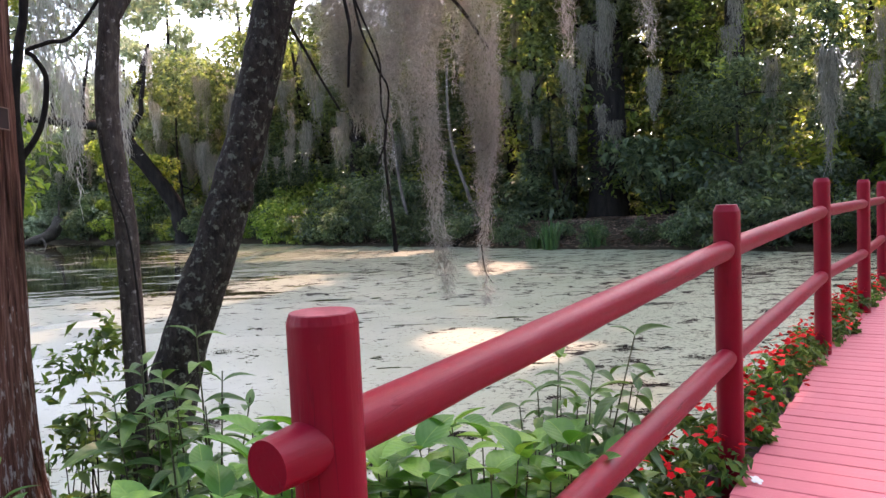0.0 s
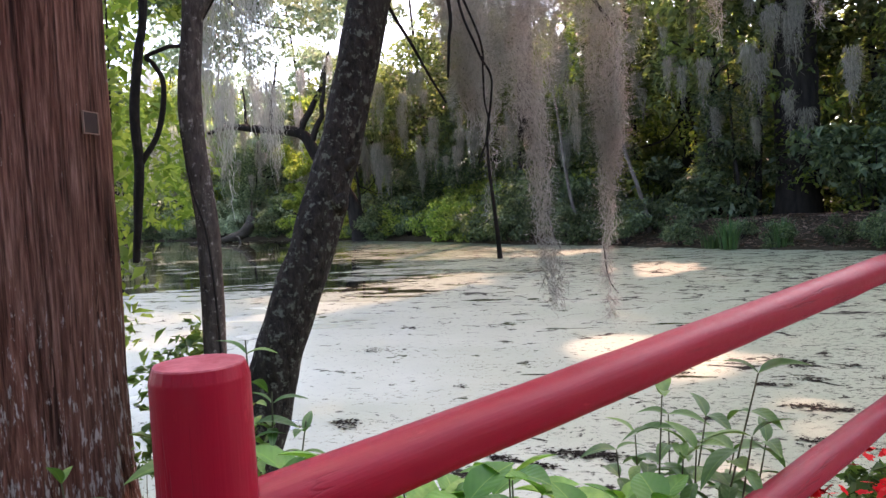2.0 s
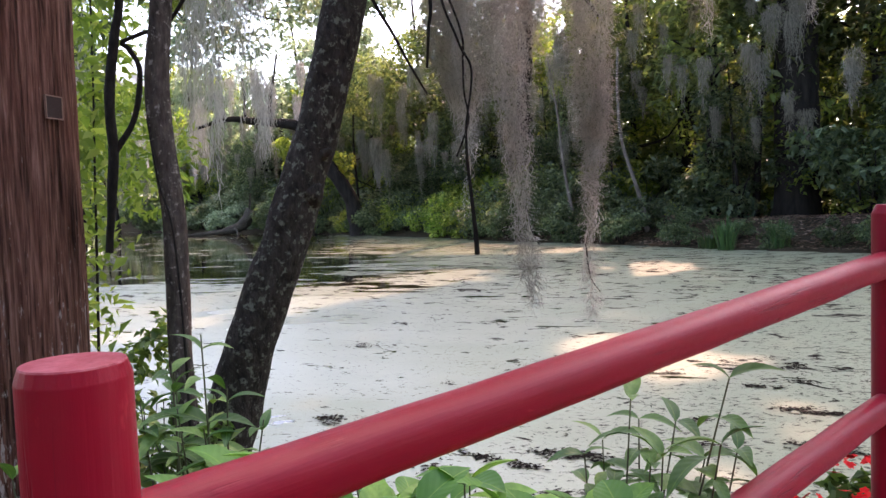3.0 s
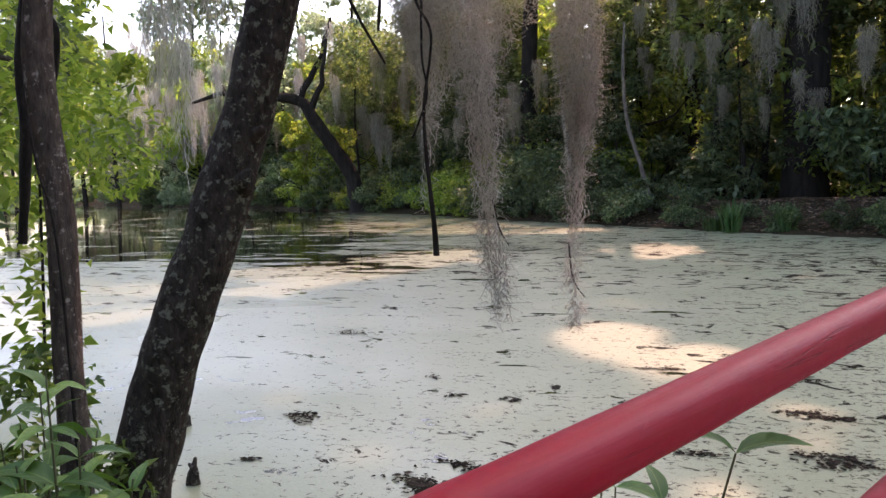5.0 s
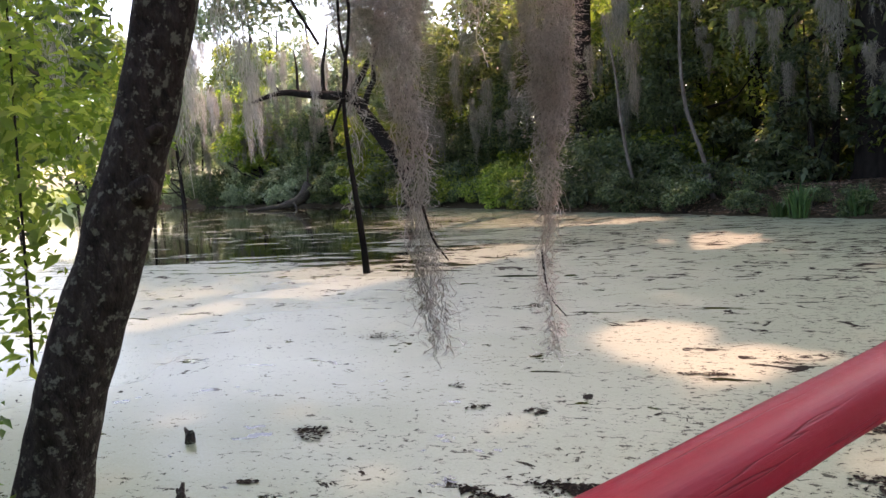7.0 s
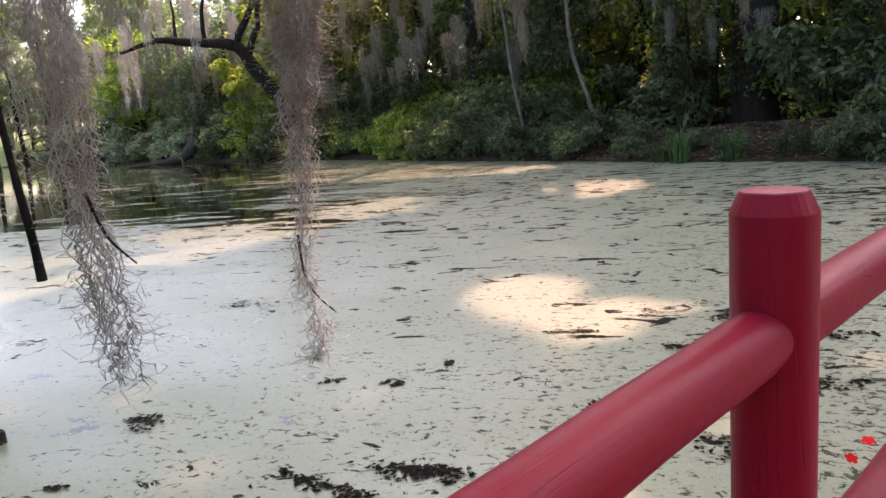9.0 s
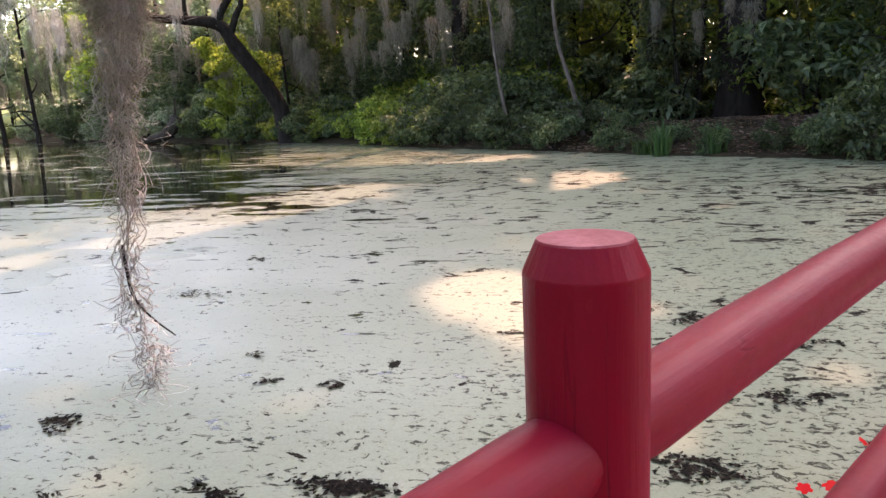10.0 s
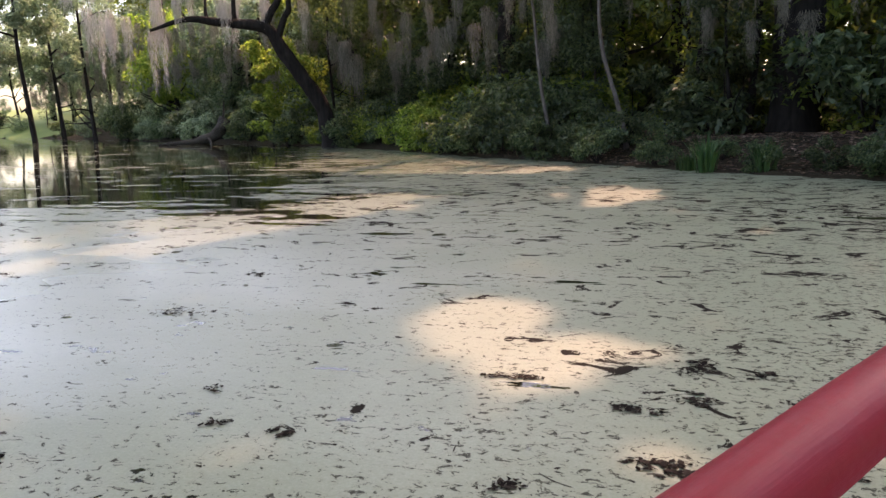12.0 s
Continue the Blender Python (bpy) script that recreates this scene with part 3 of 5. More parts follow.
def build_far_bank():
    rng = random.Random(11)
    # a belt of shrubs, thinner where the litter slope lies open
    s = 18.0
    while s < SHORE_LENGTH - 6:
        far = s > 70
        open_slope = 31 < s < 47
        for row, off in enumerate((0.8, 3.2, 6.8)):
            if open_slope and rng.random() < (0.88, 0.6, 0.15)[row]:
                continue
            p = far_point(s + rng.uniform(-0.6, 0.6), off + rng.uniform(-0.5, 0.7))
            if in_the_way(p) or (s > 100 and rng.random() < 0.85):
                continue
            # some shrubs take leaf colours with sunlight or far haze put in
            lit = LEAF_SUN_TINT if rng.random() < (0.16 if row == 2 else 0) + (0.3 if 52 < s < 76 else 0) else (LEAF_HAZE_TINT if far and rng.random() < 0.6 else None)
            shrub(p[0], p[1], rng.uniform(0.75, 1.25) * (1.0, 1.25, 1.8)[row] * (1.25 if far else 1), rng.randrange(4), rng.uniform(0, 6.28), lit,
                  "pale shrub on the far bank with light put into its leaf colour" if lit else "")
        s += 2.6 if far else 1.5
    # low growth that half covers the litter slope
    low = random.Random(19)
    for s0, off, sc in ((31.2, 0.6, 0.8), (32.8, 1.2, 0.6), (34.6, 0.5, 0.55), (36.8, 1.6, 0.5), (38.6, 0.5, 0.6), (40.0, 2.0, 0.8), (41.4, 0.4, 0.9), (43.0, 1.0, 1.0), (44.6, 0.5, 1.1), (46.0, 1.2, 1.1), (42.0, 2.6, 1.0), (45.2, 2.8, 1.2)):
        p = far_point(s0, off)
        shrub(p[0], p[1], sc * 0.9, low.randrange(4), low.uniform(0, 6.28), None, "")
    # trees
    s = 8.0
    while s < SHORE_LENGTH - 4:
        p = far_point(s + rng.uniform(-0.8, 0.8), rng.uniform(6, 17))
        tall = rng.uniform(11, 16) * (1.1 if 50 < s <= 70 else 0.9 if 70 < s < 100 else 1.4 if s > 75 else 1.0)
        # by chance some crowns get the leaf colour with sunlight painted in
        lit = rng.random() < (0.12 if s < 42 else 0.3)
        leaf_mat = LEAF_SUN_TINT if lit else (LEAF_HAZE_TINT if s > 78 else LEAF_OAK)
        if not in_the_way(p):
            make_tree("oak_tree", "tall oak in the woods, yellow-green leaves coloured as sunlit" if lit else "tall dark live oak hung with grey moss", int(s * 10), tall, rng.uniform(0.14, 0.36),
                      (3.6, 3.6, tall * 0.33), tall * 0.64, 3800, 0.38, leaf_mat, BARK_FAR,
                      (p[0], p[1], height(p[0], p[1])), rng.uniform(0, 6.28), (rng.uniform(-1.5, 1.5), rng.uniform(-1.5, 1)), group="trees on the far bank", lumps=24, lump=1.5)
        s += 2.7


build_far_bank()


def build_far_woods():
    """The unbroken wood behind, past counting."""
    rng = np.random.default_rng(77)
    g = Geo()
    pts = []
    for k in range(1500):
        i = rng.uniform(2, 72) if k % 5 < 3 else rng.uniform(72, SHORE_LENGTH)
        p = far_point(i, rng.uniform(13, 32))
        high = 16 if i < 70 else 12 if i < 100 else 15 * rng.uniform(0.5, 1.0)
        z = rng.uniform(0.5 if i < 98 else 5.5, high)
        pts.append((p[0], p[1], z))
    for k in range(190):
        a, d = rng.uniform(-0.1, 1.0), rng.uniform(0, 1)
        x, y = -66 - 50 * d - 10 * a, 14 + 75 * a
        if shore_distance(np.array([x]), np.array([y]))[0] > 2:
            pts.append((x, y, rng.uniform(2.2, 11)))
    for k in range(330):
        p = far_point(rng.uniform(4, 62), rng.uniform(9.5, 17))
        if not in_the_way(p):
            pts.append((p[0], p[1], rng.uniform(0.6, 9.0)))
    for k in range(420):
        p = far_point(rng.uniform(6, 66), rng.uniform(15, 22))
        pts.append((p[0], p[1], rng.uniform(0.5, 9.0)))
    c = np.array(pts)
    # the west side's leaf colour has the haze painted in
    for west, count, mat, name, label in ((False, 92000, LEAF_OAK, "far_woods", "dense dark green woods behind the pond"), (True, 40000, LEAF_HAZE_TINT, "west_woods", "grey-green woods at the far west end, haze put into the leaf colour")):
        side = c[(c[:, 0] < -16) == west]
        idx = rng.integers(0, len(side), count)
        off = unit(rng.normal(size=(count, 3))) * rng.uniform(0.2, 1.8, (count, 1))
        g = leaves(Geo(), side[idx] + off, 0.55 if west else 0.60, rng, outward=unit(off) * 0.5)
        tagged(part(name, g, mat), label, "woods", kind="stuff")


build_far_woods()


def build_rear_light_block():
    """Unseen trees on the bank that the walk starts from, added to cut sky light."""
    rng = np.random.default_rng(78)
    n, count = 700, 30000
    a = rng.uniform(-3.0, 0.4, n)
    r = rng.uniform(8, 17, n)
    c = np.stack([r * np.cos(a) * 1.4 + 1, r * np.sin(a) - 0.5, rng.uniform(0.8, 12.0, n)], 1)
    idx = rng.integers(0, len(c), count)
    off = unit(rng.normal(size=(count, 3))) * rng.uniform(0.2, 1.7, (count, 1))
    g = leaves(Geo(), c[idx] + off, 0.52, rng, slim=0.6, outward=unit(off) * 0.5)
    tagged(part("rear_woods", g, LEAF_OAK), "unseen dense trees added round the bridge's landing to cut sky light", "woods", kind="stuff")


build_rear_light_block()


# the big dark tree on the litter slope
def build_big_tree():
    t = thing("cypress_tree", "massive dark tree trunk on the litter slope", "tree", at=(7.2, 36.2, height(7.2, 36.2)))
    g = Geo()
    tube(g, spline([(0, 0, -0.4), (0, 0, 0.3), (0.05, 0, 2.0), (0.0, 0, 6), (0.2, 0, 13)], 6), [1.15, 0.98, 0.91, 0.88, 0.7], 26, 0.08, 3, 1.6)
    part("trunk", g, BARK_FAR, t, smooth=True)
    rng = np.random.default_rng(8)
    c, o = clumps(rng, 40, np.array((5.0, 4.5, 3.0)), 7000, 1.5)
    part("crown", leaves(Geo(), c + (0, 0, 11.5), 0.34, rng, outward=o * 0.6), LEAF_OAK, t)


build_big_tree()


def build_bent_oak():
    t = thing("bent_oak", "leaning oak with one long bare limb arched over the water", "tree", at=(-17.89, 47.73, 0.3))
    rng = np.random.default_rng(21)
    g = Geo()
    rel = lambda p: (p[0] + 17.89, p[1] - 47.73, p[2] - 0.3)
    tr = spline([rel(p) for p in ((-17.79, 47.73, -0.1), (-17.89, 47.73, 0.39), (-18.12, 47.63, 2.16), (-18.98, 47.23, 3.92), (-20.26, 46.6, 6), (-21.08, 46.17, 7.35), (-23.36, 44.87, 7.67), (-24.98, 43.83, 7.83), (-26.7, 42.63, 7.17))], 6)
    tube(g, tr, [0.75, 0.6, 0.5, 0.46, 0.42, 0.36, 0.25, 0.18, 0.08], 12, 0.10, 4, 1.5)
    for s, way, ln, r in ((30, (0.1, 0, 1), 6, 0.26), (34, (-0.2, 0, 1), 4.5, 0.16), (38, (-0.4, 0.1, 1), 3.0, 0.12), (42, (-0.7, 0, 0.8), 2.5, 0.08), (26, (0.6, 0, 0.9), 5, 0.25)):
        tube(g, limb_line(rng, tr[s], way, ln, 0.16, 8), [r, r * 0.35], 8)
    part("trunk", g, BARK_FAR, t, smooth=True)
    c, o = clumps(rng, 26, np.array((3.4, 3, 2.6)), 3200, 1.1)
    part("crown", leaves(Geo(), c + (1.5, 0, 9.5), 0.30, rng, outward=o * 0.6), LEAF_OAK, t)
    # the sun on this spray is painted into its leaf colour
    c, o = clumps(rng, 14, np.array((2.7, 1.4, 2.6)), 3600, 0.7)
    part("sprig", leaves(Geo(), c + (-3.2, 0.6, 4.3), 0.24, rng, outward=o * 0.6), LEAF_SUN_TINT, t, "yellow-green leaves with sunlight in their colour")


build_bent_oak()
# the sapling's sunlit look comes from its leaf colour
make_tree("sun_tinted_sapling", "young tree beside the bent oak, yellow-green leaves coloured as sunlit", 215, 7.5, 0.07, (2.7, 1.8, 2.5), 4.6, 4600, 0.23, LEAF_SUN_TINT, BARK_FAR, (-24.2, 52.0, height(-24.2, 52.0)), 0.4, (0.6, -1.2), limbs=6, lumps=20, lump=0.75)
make_tree("leafy_tree", "round-headed tree with small dark green leaves by the bent oak", 217, 13.0, 0.13, (2.5, 2.5, 3.4), 9.4, 6500, 0.22, LEAF_SHRUB, BARK_FAR, (-19.4, 52.2, height(-19.4, 52.2)), 0.0, (0.3, -0.4), limbs=7, lumps=26, lump=0.9)
make_tree("hazy_bush", "tall rounded grey-green bush behind the fallen log", 216, 9.0, 0.09, (3.6, 2.6, 3.8), 4.6, 6500, 0.27, LEAF_SHRUB, BARK_FAR, (-33.0, 61.5, height(-33.0, 61.5)), 1.0, (0.2, -0.8), limbs=7, lumps=30, lump=1.0)


def build_log():
    t = thing("fallen_log", "weathered fallen log slanting out of the water", "log", at=(-31.53, 55.75, 0))
    g = Geo()
    rng = np.random.default_rng(2)
    tube(g, spline([(-3.31, -2.27, 0.05), (-1.28, -0.83, 0.20), (0, 0, 0.55), (0.55, 0.35, 1.1), (0.97, 0.61, 1.95)], 6), [0.10, 0.24, 0.42, 0.48, 0.42], 12, 0.2, 9, 2.0)
    tube(g, spline([(0.5, 0.3, 1.2), (0.8, 0.5, 2.0), (0.9, 0.6, 3.3)], 5), [0.16, 0.10, 0.05], 7, 0.15, 3)
    tube(g, spline([(-0.6, -0.3, 0.25), (0.1, -0.6, 0.4), (0.5, -0.9, -0.1)], 5), [0.12, 0.10, 0.08], 7, 0.15, 5)
    part("trunk", g, BARK_OAK, t, smooth=True)


build_log()


def pale_trunk(points, r, seed):
    p = np.array(points, float)
    t = thing("sapling", "slender pale leaning trunk wrapped in moss", "tree", "pale saplings", at=tuple(p[0]))
    part("trunk", tube(Geo(), spline(p - p[0], 6), [r * 1.3, r, r * 0.85, r * 0.7, r * 0.5], 8, 0.12, seed), BARK_PALE, t, smooth=True)


pale_trunk([(-2.3, 36.2, 0.1), (-2.35, 36.1, 0.6), (-2.7, 36.0, 2.4), (-2.95, 36.0, 4.3), (-3.1, 36.0, 6.0), (-3.5, 36.0, 8.6)], 0.085, 1)
pale_trunk([(0.85, 34.0, 0.3), (0.8, 34.0, 0.9), (0.45, 34.0, 2.3), (-0.12, 34.0, 4.25), (-0.30, 34.0, 6.2), (-0.25, 34.0, 8.4)], 0.095, 2)


def reed_clump(x, y, h, seed):
    rng = np.random.default_rng(seed)
    g = Geo()
    for k in range(90):
        a, r = rng.uniform(0, 6.28), rng.uniform(0, 0.35)
        b = np.array((math.cos(a) * r, math.sin(a) * r, -0.05))
        d = np.array((math.cos(a), math.sin(a), 0)) * rng.uniform(0.05, 0.5) * h
        hh = h * rng.uniform(0.6, 1.1)
        w = np.array((-math.sin(a), math.cos(a), 0)) * 0.022
        v = [b - w, b + w, b + d * 0.35 + (0, 0, hh * 0.6) + w, b + d * 0.35 + (0, 0, hh * 0.6) - w, b + d + (0, 0, hh)]
        g.add(v, [(0, 1, 2), (0, 2, 3)]).add(np.array(v), [(3, 2, 4)])
    t = part("reed_clump", g, GRASS, m=Matrix.Translation((x, y, height(x, y))))
    tagged(t, "clump of upright green reeds at the waterline", "reeds", "reed clumps")


reed_clump(3.45, 28.35, 1.2, 1)
reed_clump(5.1, 27.9, 1.05, 2)
reed_clump(2.9, 29.0, 0.6, 3)


# ---- near trees ----
def build_cedar():
    at = (-2.04, 3.06)
    t = thing("cedar_tree", "thick old cedar trunk with shaggy red-brown bark", "tree", at=(at[0], at[1], 0.6))
    n, sides = 90, 180
    zs = np.concatenate([np.linspace(-0.7, 0.8, 22), np.linspace(0.85, 9, n - 22)])
    v = np.zeros((n, sides, 3))
    for i, z in enumerate(zs):
        flare = 0.356 + 0.15 * math.exp(-(z + 0.2) * 3.0) - max(0, z) * 0.003
        flare = min(flare, 0.62)
        for j in range(sides):
            a = j * 2 * math.pi / sides
            cx, cy = math.cos(a), math.sin(a)
            ridge = noise.noise(Vector((cx * 9, cy * 9, z * 0.55))) * 0.014 + noise.noise(Vector((cx * 26, cy * 26, z * 1.1 + 7))) * 0.013
            lobe = noise.noise(Vector((cx * 1.6, cy * 1.6, z * 0.25 + 3))) * 0.05
            r = flare + ridge + lobe + 0.05 * math.exp(-max(z, 0) * 2) * math.sin(a * 5)
            v[i, j] = (cx * r + 0.012 * z, cy * r + 0.02 * z, z)
    i, j = np.meshgrid(np.arange(n - 1), np.arange(sides), indexing="ij")
    a, b = (i * sides + j).ravel(), (i * sides + (j + 1) % sides).ravel()
    g = Geo().add(v.reshape(-1, 3), np.stack([a, b, b + sides, a + sides], 1))
    part("trunk", g, BARK_CEDAR, t, smooth=True)
    rng = np.random.default_rng(6)
    s = Geo()
    for k in range(70):
        a, z = rng.uniform(0, 6.28), rng.uniform(-0.1, 3.0)
        r = 0.365 + 0.20 * math.exp(-(z + 0.2) * 2.6)
        b = np.array((math.cos(a) * r, math.sin(a) * r, z))
        w = np.array((-math.sin(a), math.cos(a), 0)) * rng.uniform(0.003, 0.008)
        ln = rng.uniform(0.08, 0.35)
        o = np.array((math.cos(a), math.sin(a), 0)) * rng.uniform(0.005, 0.03)
        s.add([b - w, b + w, b + w * 0.5 + (0, 0, ln) + o, b - w * 0.5 + (0, 0, ln) + o], [(0, 1, 2, 3)])
    tagged(part("bark_fringe", s, BARK_CEDAR, t, "peeling strips of bark"), kind="stuff")


build_cedar()


def build_tree_tag():
    t = thing("tree_tag", "small square dark plate with a pale rim nailed to the cedar", "sign", at=(-1.652, 3.115, 2.45), rz=radians(92))
    rim, plate = bmesh.new(), bmesh.new()
    for x, z, w, h in ((0, 0.043, 0.09, 0.004), (0, -0.043, 0.09, 0.004), (-0.043, 0, 0.004, 0.082), (0.043, 0, 0.004, 0.082)):
        bmesh.ops.create_cube(rim, size=1, matrix=Matrix.Translation((x, 0, z)) @ Matrix.Diagonal((w, 0.008, h, 1)))
    bmesh.ops.create_cube(plate, size=1, matrix=Matrix.Diagonal((0.082, 0.004, 0.082, 1)))
    for k in range(4):
        bmesh.ops.create_cube(plate, size=1, matrix=Matrix.Translation((0, -0.0025, 0.022 - 0.015 * k)) @ Matrix.Diagonal((0.05 - 0.006 * (k % 2), 0.001, 0.003, 1)))
    for name, bm, mat in (("rim", rim, TAG_RIM), ("plate", plate, TAG_PLATE)):
        me = bpy.data.meshes.new(name)
        bm.to_mesh(me), bm.free()
        me.materials.append(mat)
        part(name, me, None, t)


build_tree_tag()


def build_leaning_tree():
    t = thing("leaning_tree", "dark leaning tree trunk blotched with pale lichen", "tree", at=(-1.328, 3.605, 0.45))
    rel = lambda p: (p[0] + 1.35, p[1] - 3.6, p[2] - 0.45)
    line = [rel(p) for p in ((-1.54, 3.55, -0.1), (-1.44, 3.62, 0.55), (-1.372, 3.67, 0.87), (-1.292, 3.71, 1.2), (-1.212, 3.74, 1.48), (-1.08, 3.81, 1.86), (-0.975, 3.86, 2.2), (-0.88, 3.9, 2.53), (-0.765, 3.93, 3.0), (-0.56, 4.0, 3.8), (-0.3, 4.1, 4.8), (0.2, 4.3, 6.2), (0.6, 4.6, 8.0))]
    g = Geo()
    pts = spline(line, 12)
    tube(g, pts, [0.185, 0.146, 0.128, 0.118, 0.114, 0.106, 0.102, 0.098, 0.098, 0.095, 0.09, 0.07, 0.04], 48, 0.075, 2, 6.0)
    part("trunk", g, BARK_OAK, t, smooth=True)
    b = Geo()
    tube(b, spline([rel(p) for p in ((-0.98, 3.86, 2.06), (-0.91, 3.81, 2.10), (-0.885, 3.80, 2.13))], 4), [0.07, 0.045, 0.012], 14, 0.25)
    tube(b, spline([rel(p) for p in ((-0.95, 3.86, 2.24), (-0.86, 3.83, 2.27), (-0.835, 3.82, 2.29))], 4), [0.05, 0.028, 0.010], 12, 0.2)
    part("knot", b, BARK_OAK, t, "broken branch stub", smooth=True)
    # the limb above that carries the moss
    lm = Geo()
    for p, r in (([(-0.42, 4.05, 4.3), (-0.1, 4.2, 4.55), (0.4, 4.5, 4.7), (1.0, 4.9, 4.75), (1.9, 5.4, 4.9), (3.0, 6.0, 5.2)], 0.06),
                 ([(-0.5, 4.0, 4.0), (-0.4, 4.1, 4.35), (-0.2, 4.3, 4.5), (0.15, 4.45, 4.5), (0.5, 4.55, 4.45)], 0.04),
                 ([(-0.62, 3.95, 3.5), (-0.3, 4.15, 3.35), (0.1, 4.35, 3.2), (0.35, 4.5, 2.9)], 0.018)):
        tube(lm, spline([rel(q) for q in p], 6), [r, r * 0.8, r * 0.4], 9, 0.1)
    part("limb", lm, BARK_OAK, t, smooth=True)


build_leaning_tree()


def build_thin_tree():
    t = thing("thin_tree", "slender grey tree trunk on the bank", "tree", at=(-1.27, 3.24, 0.4))
    rel = lambda p: (p[0] + 1.39, p[1] - 3.44, p[2] - 0.4)
    g = Geo()
    tube(g, spline([rel(p) for p in ((-1.33, 3.40, 0.0), (-1.34, 3.42, 0.95), (-1.36, 3.44, 1.47), (-1.37, 3.46, 2.0), (-1.41, 3.46, 2.5), (-1.37, 3.48, 3.0), (-1.3, 3.5, 4.2), (-1.5, 3.6, 6.5))], 8), [0.066, 0.050, 0.046, 0.044, 0.045, 0.042, 0.037, 0.024], 24, 0.10, 6, 4.0)
    part("trunk", g, BARK_THIN, t, smooth=True)
    b = Geo()
    tube(b, spline([rel(p) for p in ((-1.37, 3.47, 2.85), (-1.28, 3.5, 3.0), (-1.15, 3.5, 3.12), (-0.95, 3.5, 3.4))], 6), [0.028, 0.022, 0.012], 8, 0.1)
    part("branch", b, BARK_THIN, t, smooth=True)
    v = Geo()
    tube(v, spline([rel(p) for p in ((-1.30, 3.34, 0.5), (-1.30, 3.38, 1.0), (-1.29, 3.37, 1.5), (-1.32, 3.38, 1.95), (-1.38, 3.39, 2.15), (-1.43, 3.41, 2.4))], 6), [0.007, 0.005, 0.003], 6)
    part("vine", v, VINE, t, "thin dark vine climbing the trunk", smooth=True)


build_thin_tree()


def hanging_vine(name, label, lines):
    t = thing(name, label, "vine", at=tuple(lines[0][0][0]))
    o = np.array(lines[0][0][0])
    for p, r in lines:
        part("stem", tube(Geo(), spline(np.array(p) - o, 7), r, 8, 0.12, 3, 6.0), VINE, t, smooth=True)


hanging_vine("hanging_vine", "dark looped vine hanging from the tree tops", [
    ([(-2.25, 4.11, 1.82), (-2.22, 4.12, 2.1), (-2.20, 4.13, 2.36), (-2.21, 4.14, 2.67), (-2.17, 4.16, 2.98), (-2.13, 4.18, 3.3), (-2.1, 4.2, 4.5), (-2.2, 4.3, 6.5)], [0.020, 0.026, 0.028, 0.024, 0.022, 0.022]),
    ([(-2.20, 4.14, 2.36), (-2.11, 4.2, 2.54), (-2.07, 4.22, 2.79), (-2.11, 4.2, 2.91), (-2.14, 4.18, 2.95), (-2.05, 4.23, 3.0), (-1.93, 4.31, 3.07), (-1.6, 4.3, 3.5)], [0.018, 0.014, 0.012, 0.010]),
])


# ---- hanging moss ----
def moss_strand(name, path, radii, fibres, seed, fibre=0.16, thick=0.0013, mat=MOSS, label="", curl=0.05, at=None, parent=None, segs=6, flare=0.0, rim=0.0):
    """A beard of moss: curled fibres round a hanging line, as thin three-sided wires."""
    rng = np.random.default_rng(seed)
    p = spline(path, 8)
    n = fibres
    s = np.linspace(0, 1, 200)
    w = np.interp(s, np.linspace(0, 1, len(radii)), radii) ** 1.6 * (1.3 - s)
    f = np.interp(rng.uniform(0, 1, n), np.cumsum(w) / w.sum(), s)
    fi = f * (len(p) - 1)
    i0 = np.minimum(fi.astype(int), len(p) - 2)
    c = p[i0] + (p[i0 + 1] - p[i0]) * (fi - i0)[:, None]
    r = np.interp(f, np.linspace(0, 1, len(radii)), radii)
    a = rng.uniform(0, 2 * math.pi, n)
    rad = r * np.sqrt(rng.uniform(rim, 1, n))
    out = np.stack([np.cos(a), np.sin(a), np.zeros(n)], 1)
    start = c + out * rad[:, None]
    ln = fibre * rng.uniform(0.5, 1.5, n)
    k = segs
    t = np.linspace(0, 1, k)
    ph, fr = rng.uniform(0, 6.28, (n, 2)), rng.uniform(4, 11, (n, 2))
    flick = np.maximum(rng.uniform(0, 1, n) ** 2, flare * rng.uniform(0.7, 1.2, n))
    pts = np.zeros((n, k, 3))
    pts[..., 0] = start[:, 0:1] + out[:, 0:1] * flick[:, None] * t * ln[:, None] * 0.55 + np.sin(ph[:, 0:1] + fr[:, 0:1] * t) * curl * ln[:, None] * 2 * t ** 0.5
    pts[..., 1] = start[:, 1:2] + out[:, 1:2] * flick[:, None] * t * ln[:, None] * 0.55 + np.cos(ph[:, 1:2] + fr[:, 1:2] * t) * curl * ln[:, None] * 2 * t ** 0.5
    pts[..., 2] = start[:, 2:3] - ln[:, None] * t * (1 - 0.8 * flick[:, None] * t)
    w = thick * (1 - 0.6 * t)[None, :, None]
    side = np.stack([-np.sin(a), np.cos(a), np.zeros(n)], 1)[:, None] * w
    fwd = out[:, None] * w
    ring = np.stack([pts + side, pts - side * 0.5 + fwd * 0.87, pts - side * 0.5 - fwd * 0.87], 2).reshape(-1, 3)
    s, q, e = np.meshgrid(np.arange(n), np.arange(k - 1), np.arange(3), indexing="ij")
    b0 = (s * k + q) * 3
    faces = np.stack([b0 + e, b0 + (e + 1) % 3, b0 + 3 + (e + 1) % 3, b0 + 3 + e], -1).reshape(-1, 4)
    g = Geo().add(ring, faces)
    return part(name, g, mat, parent, label)


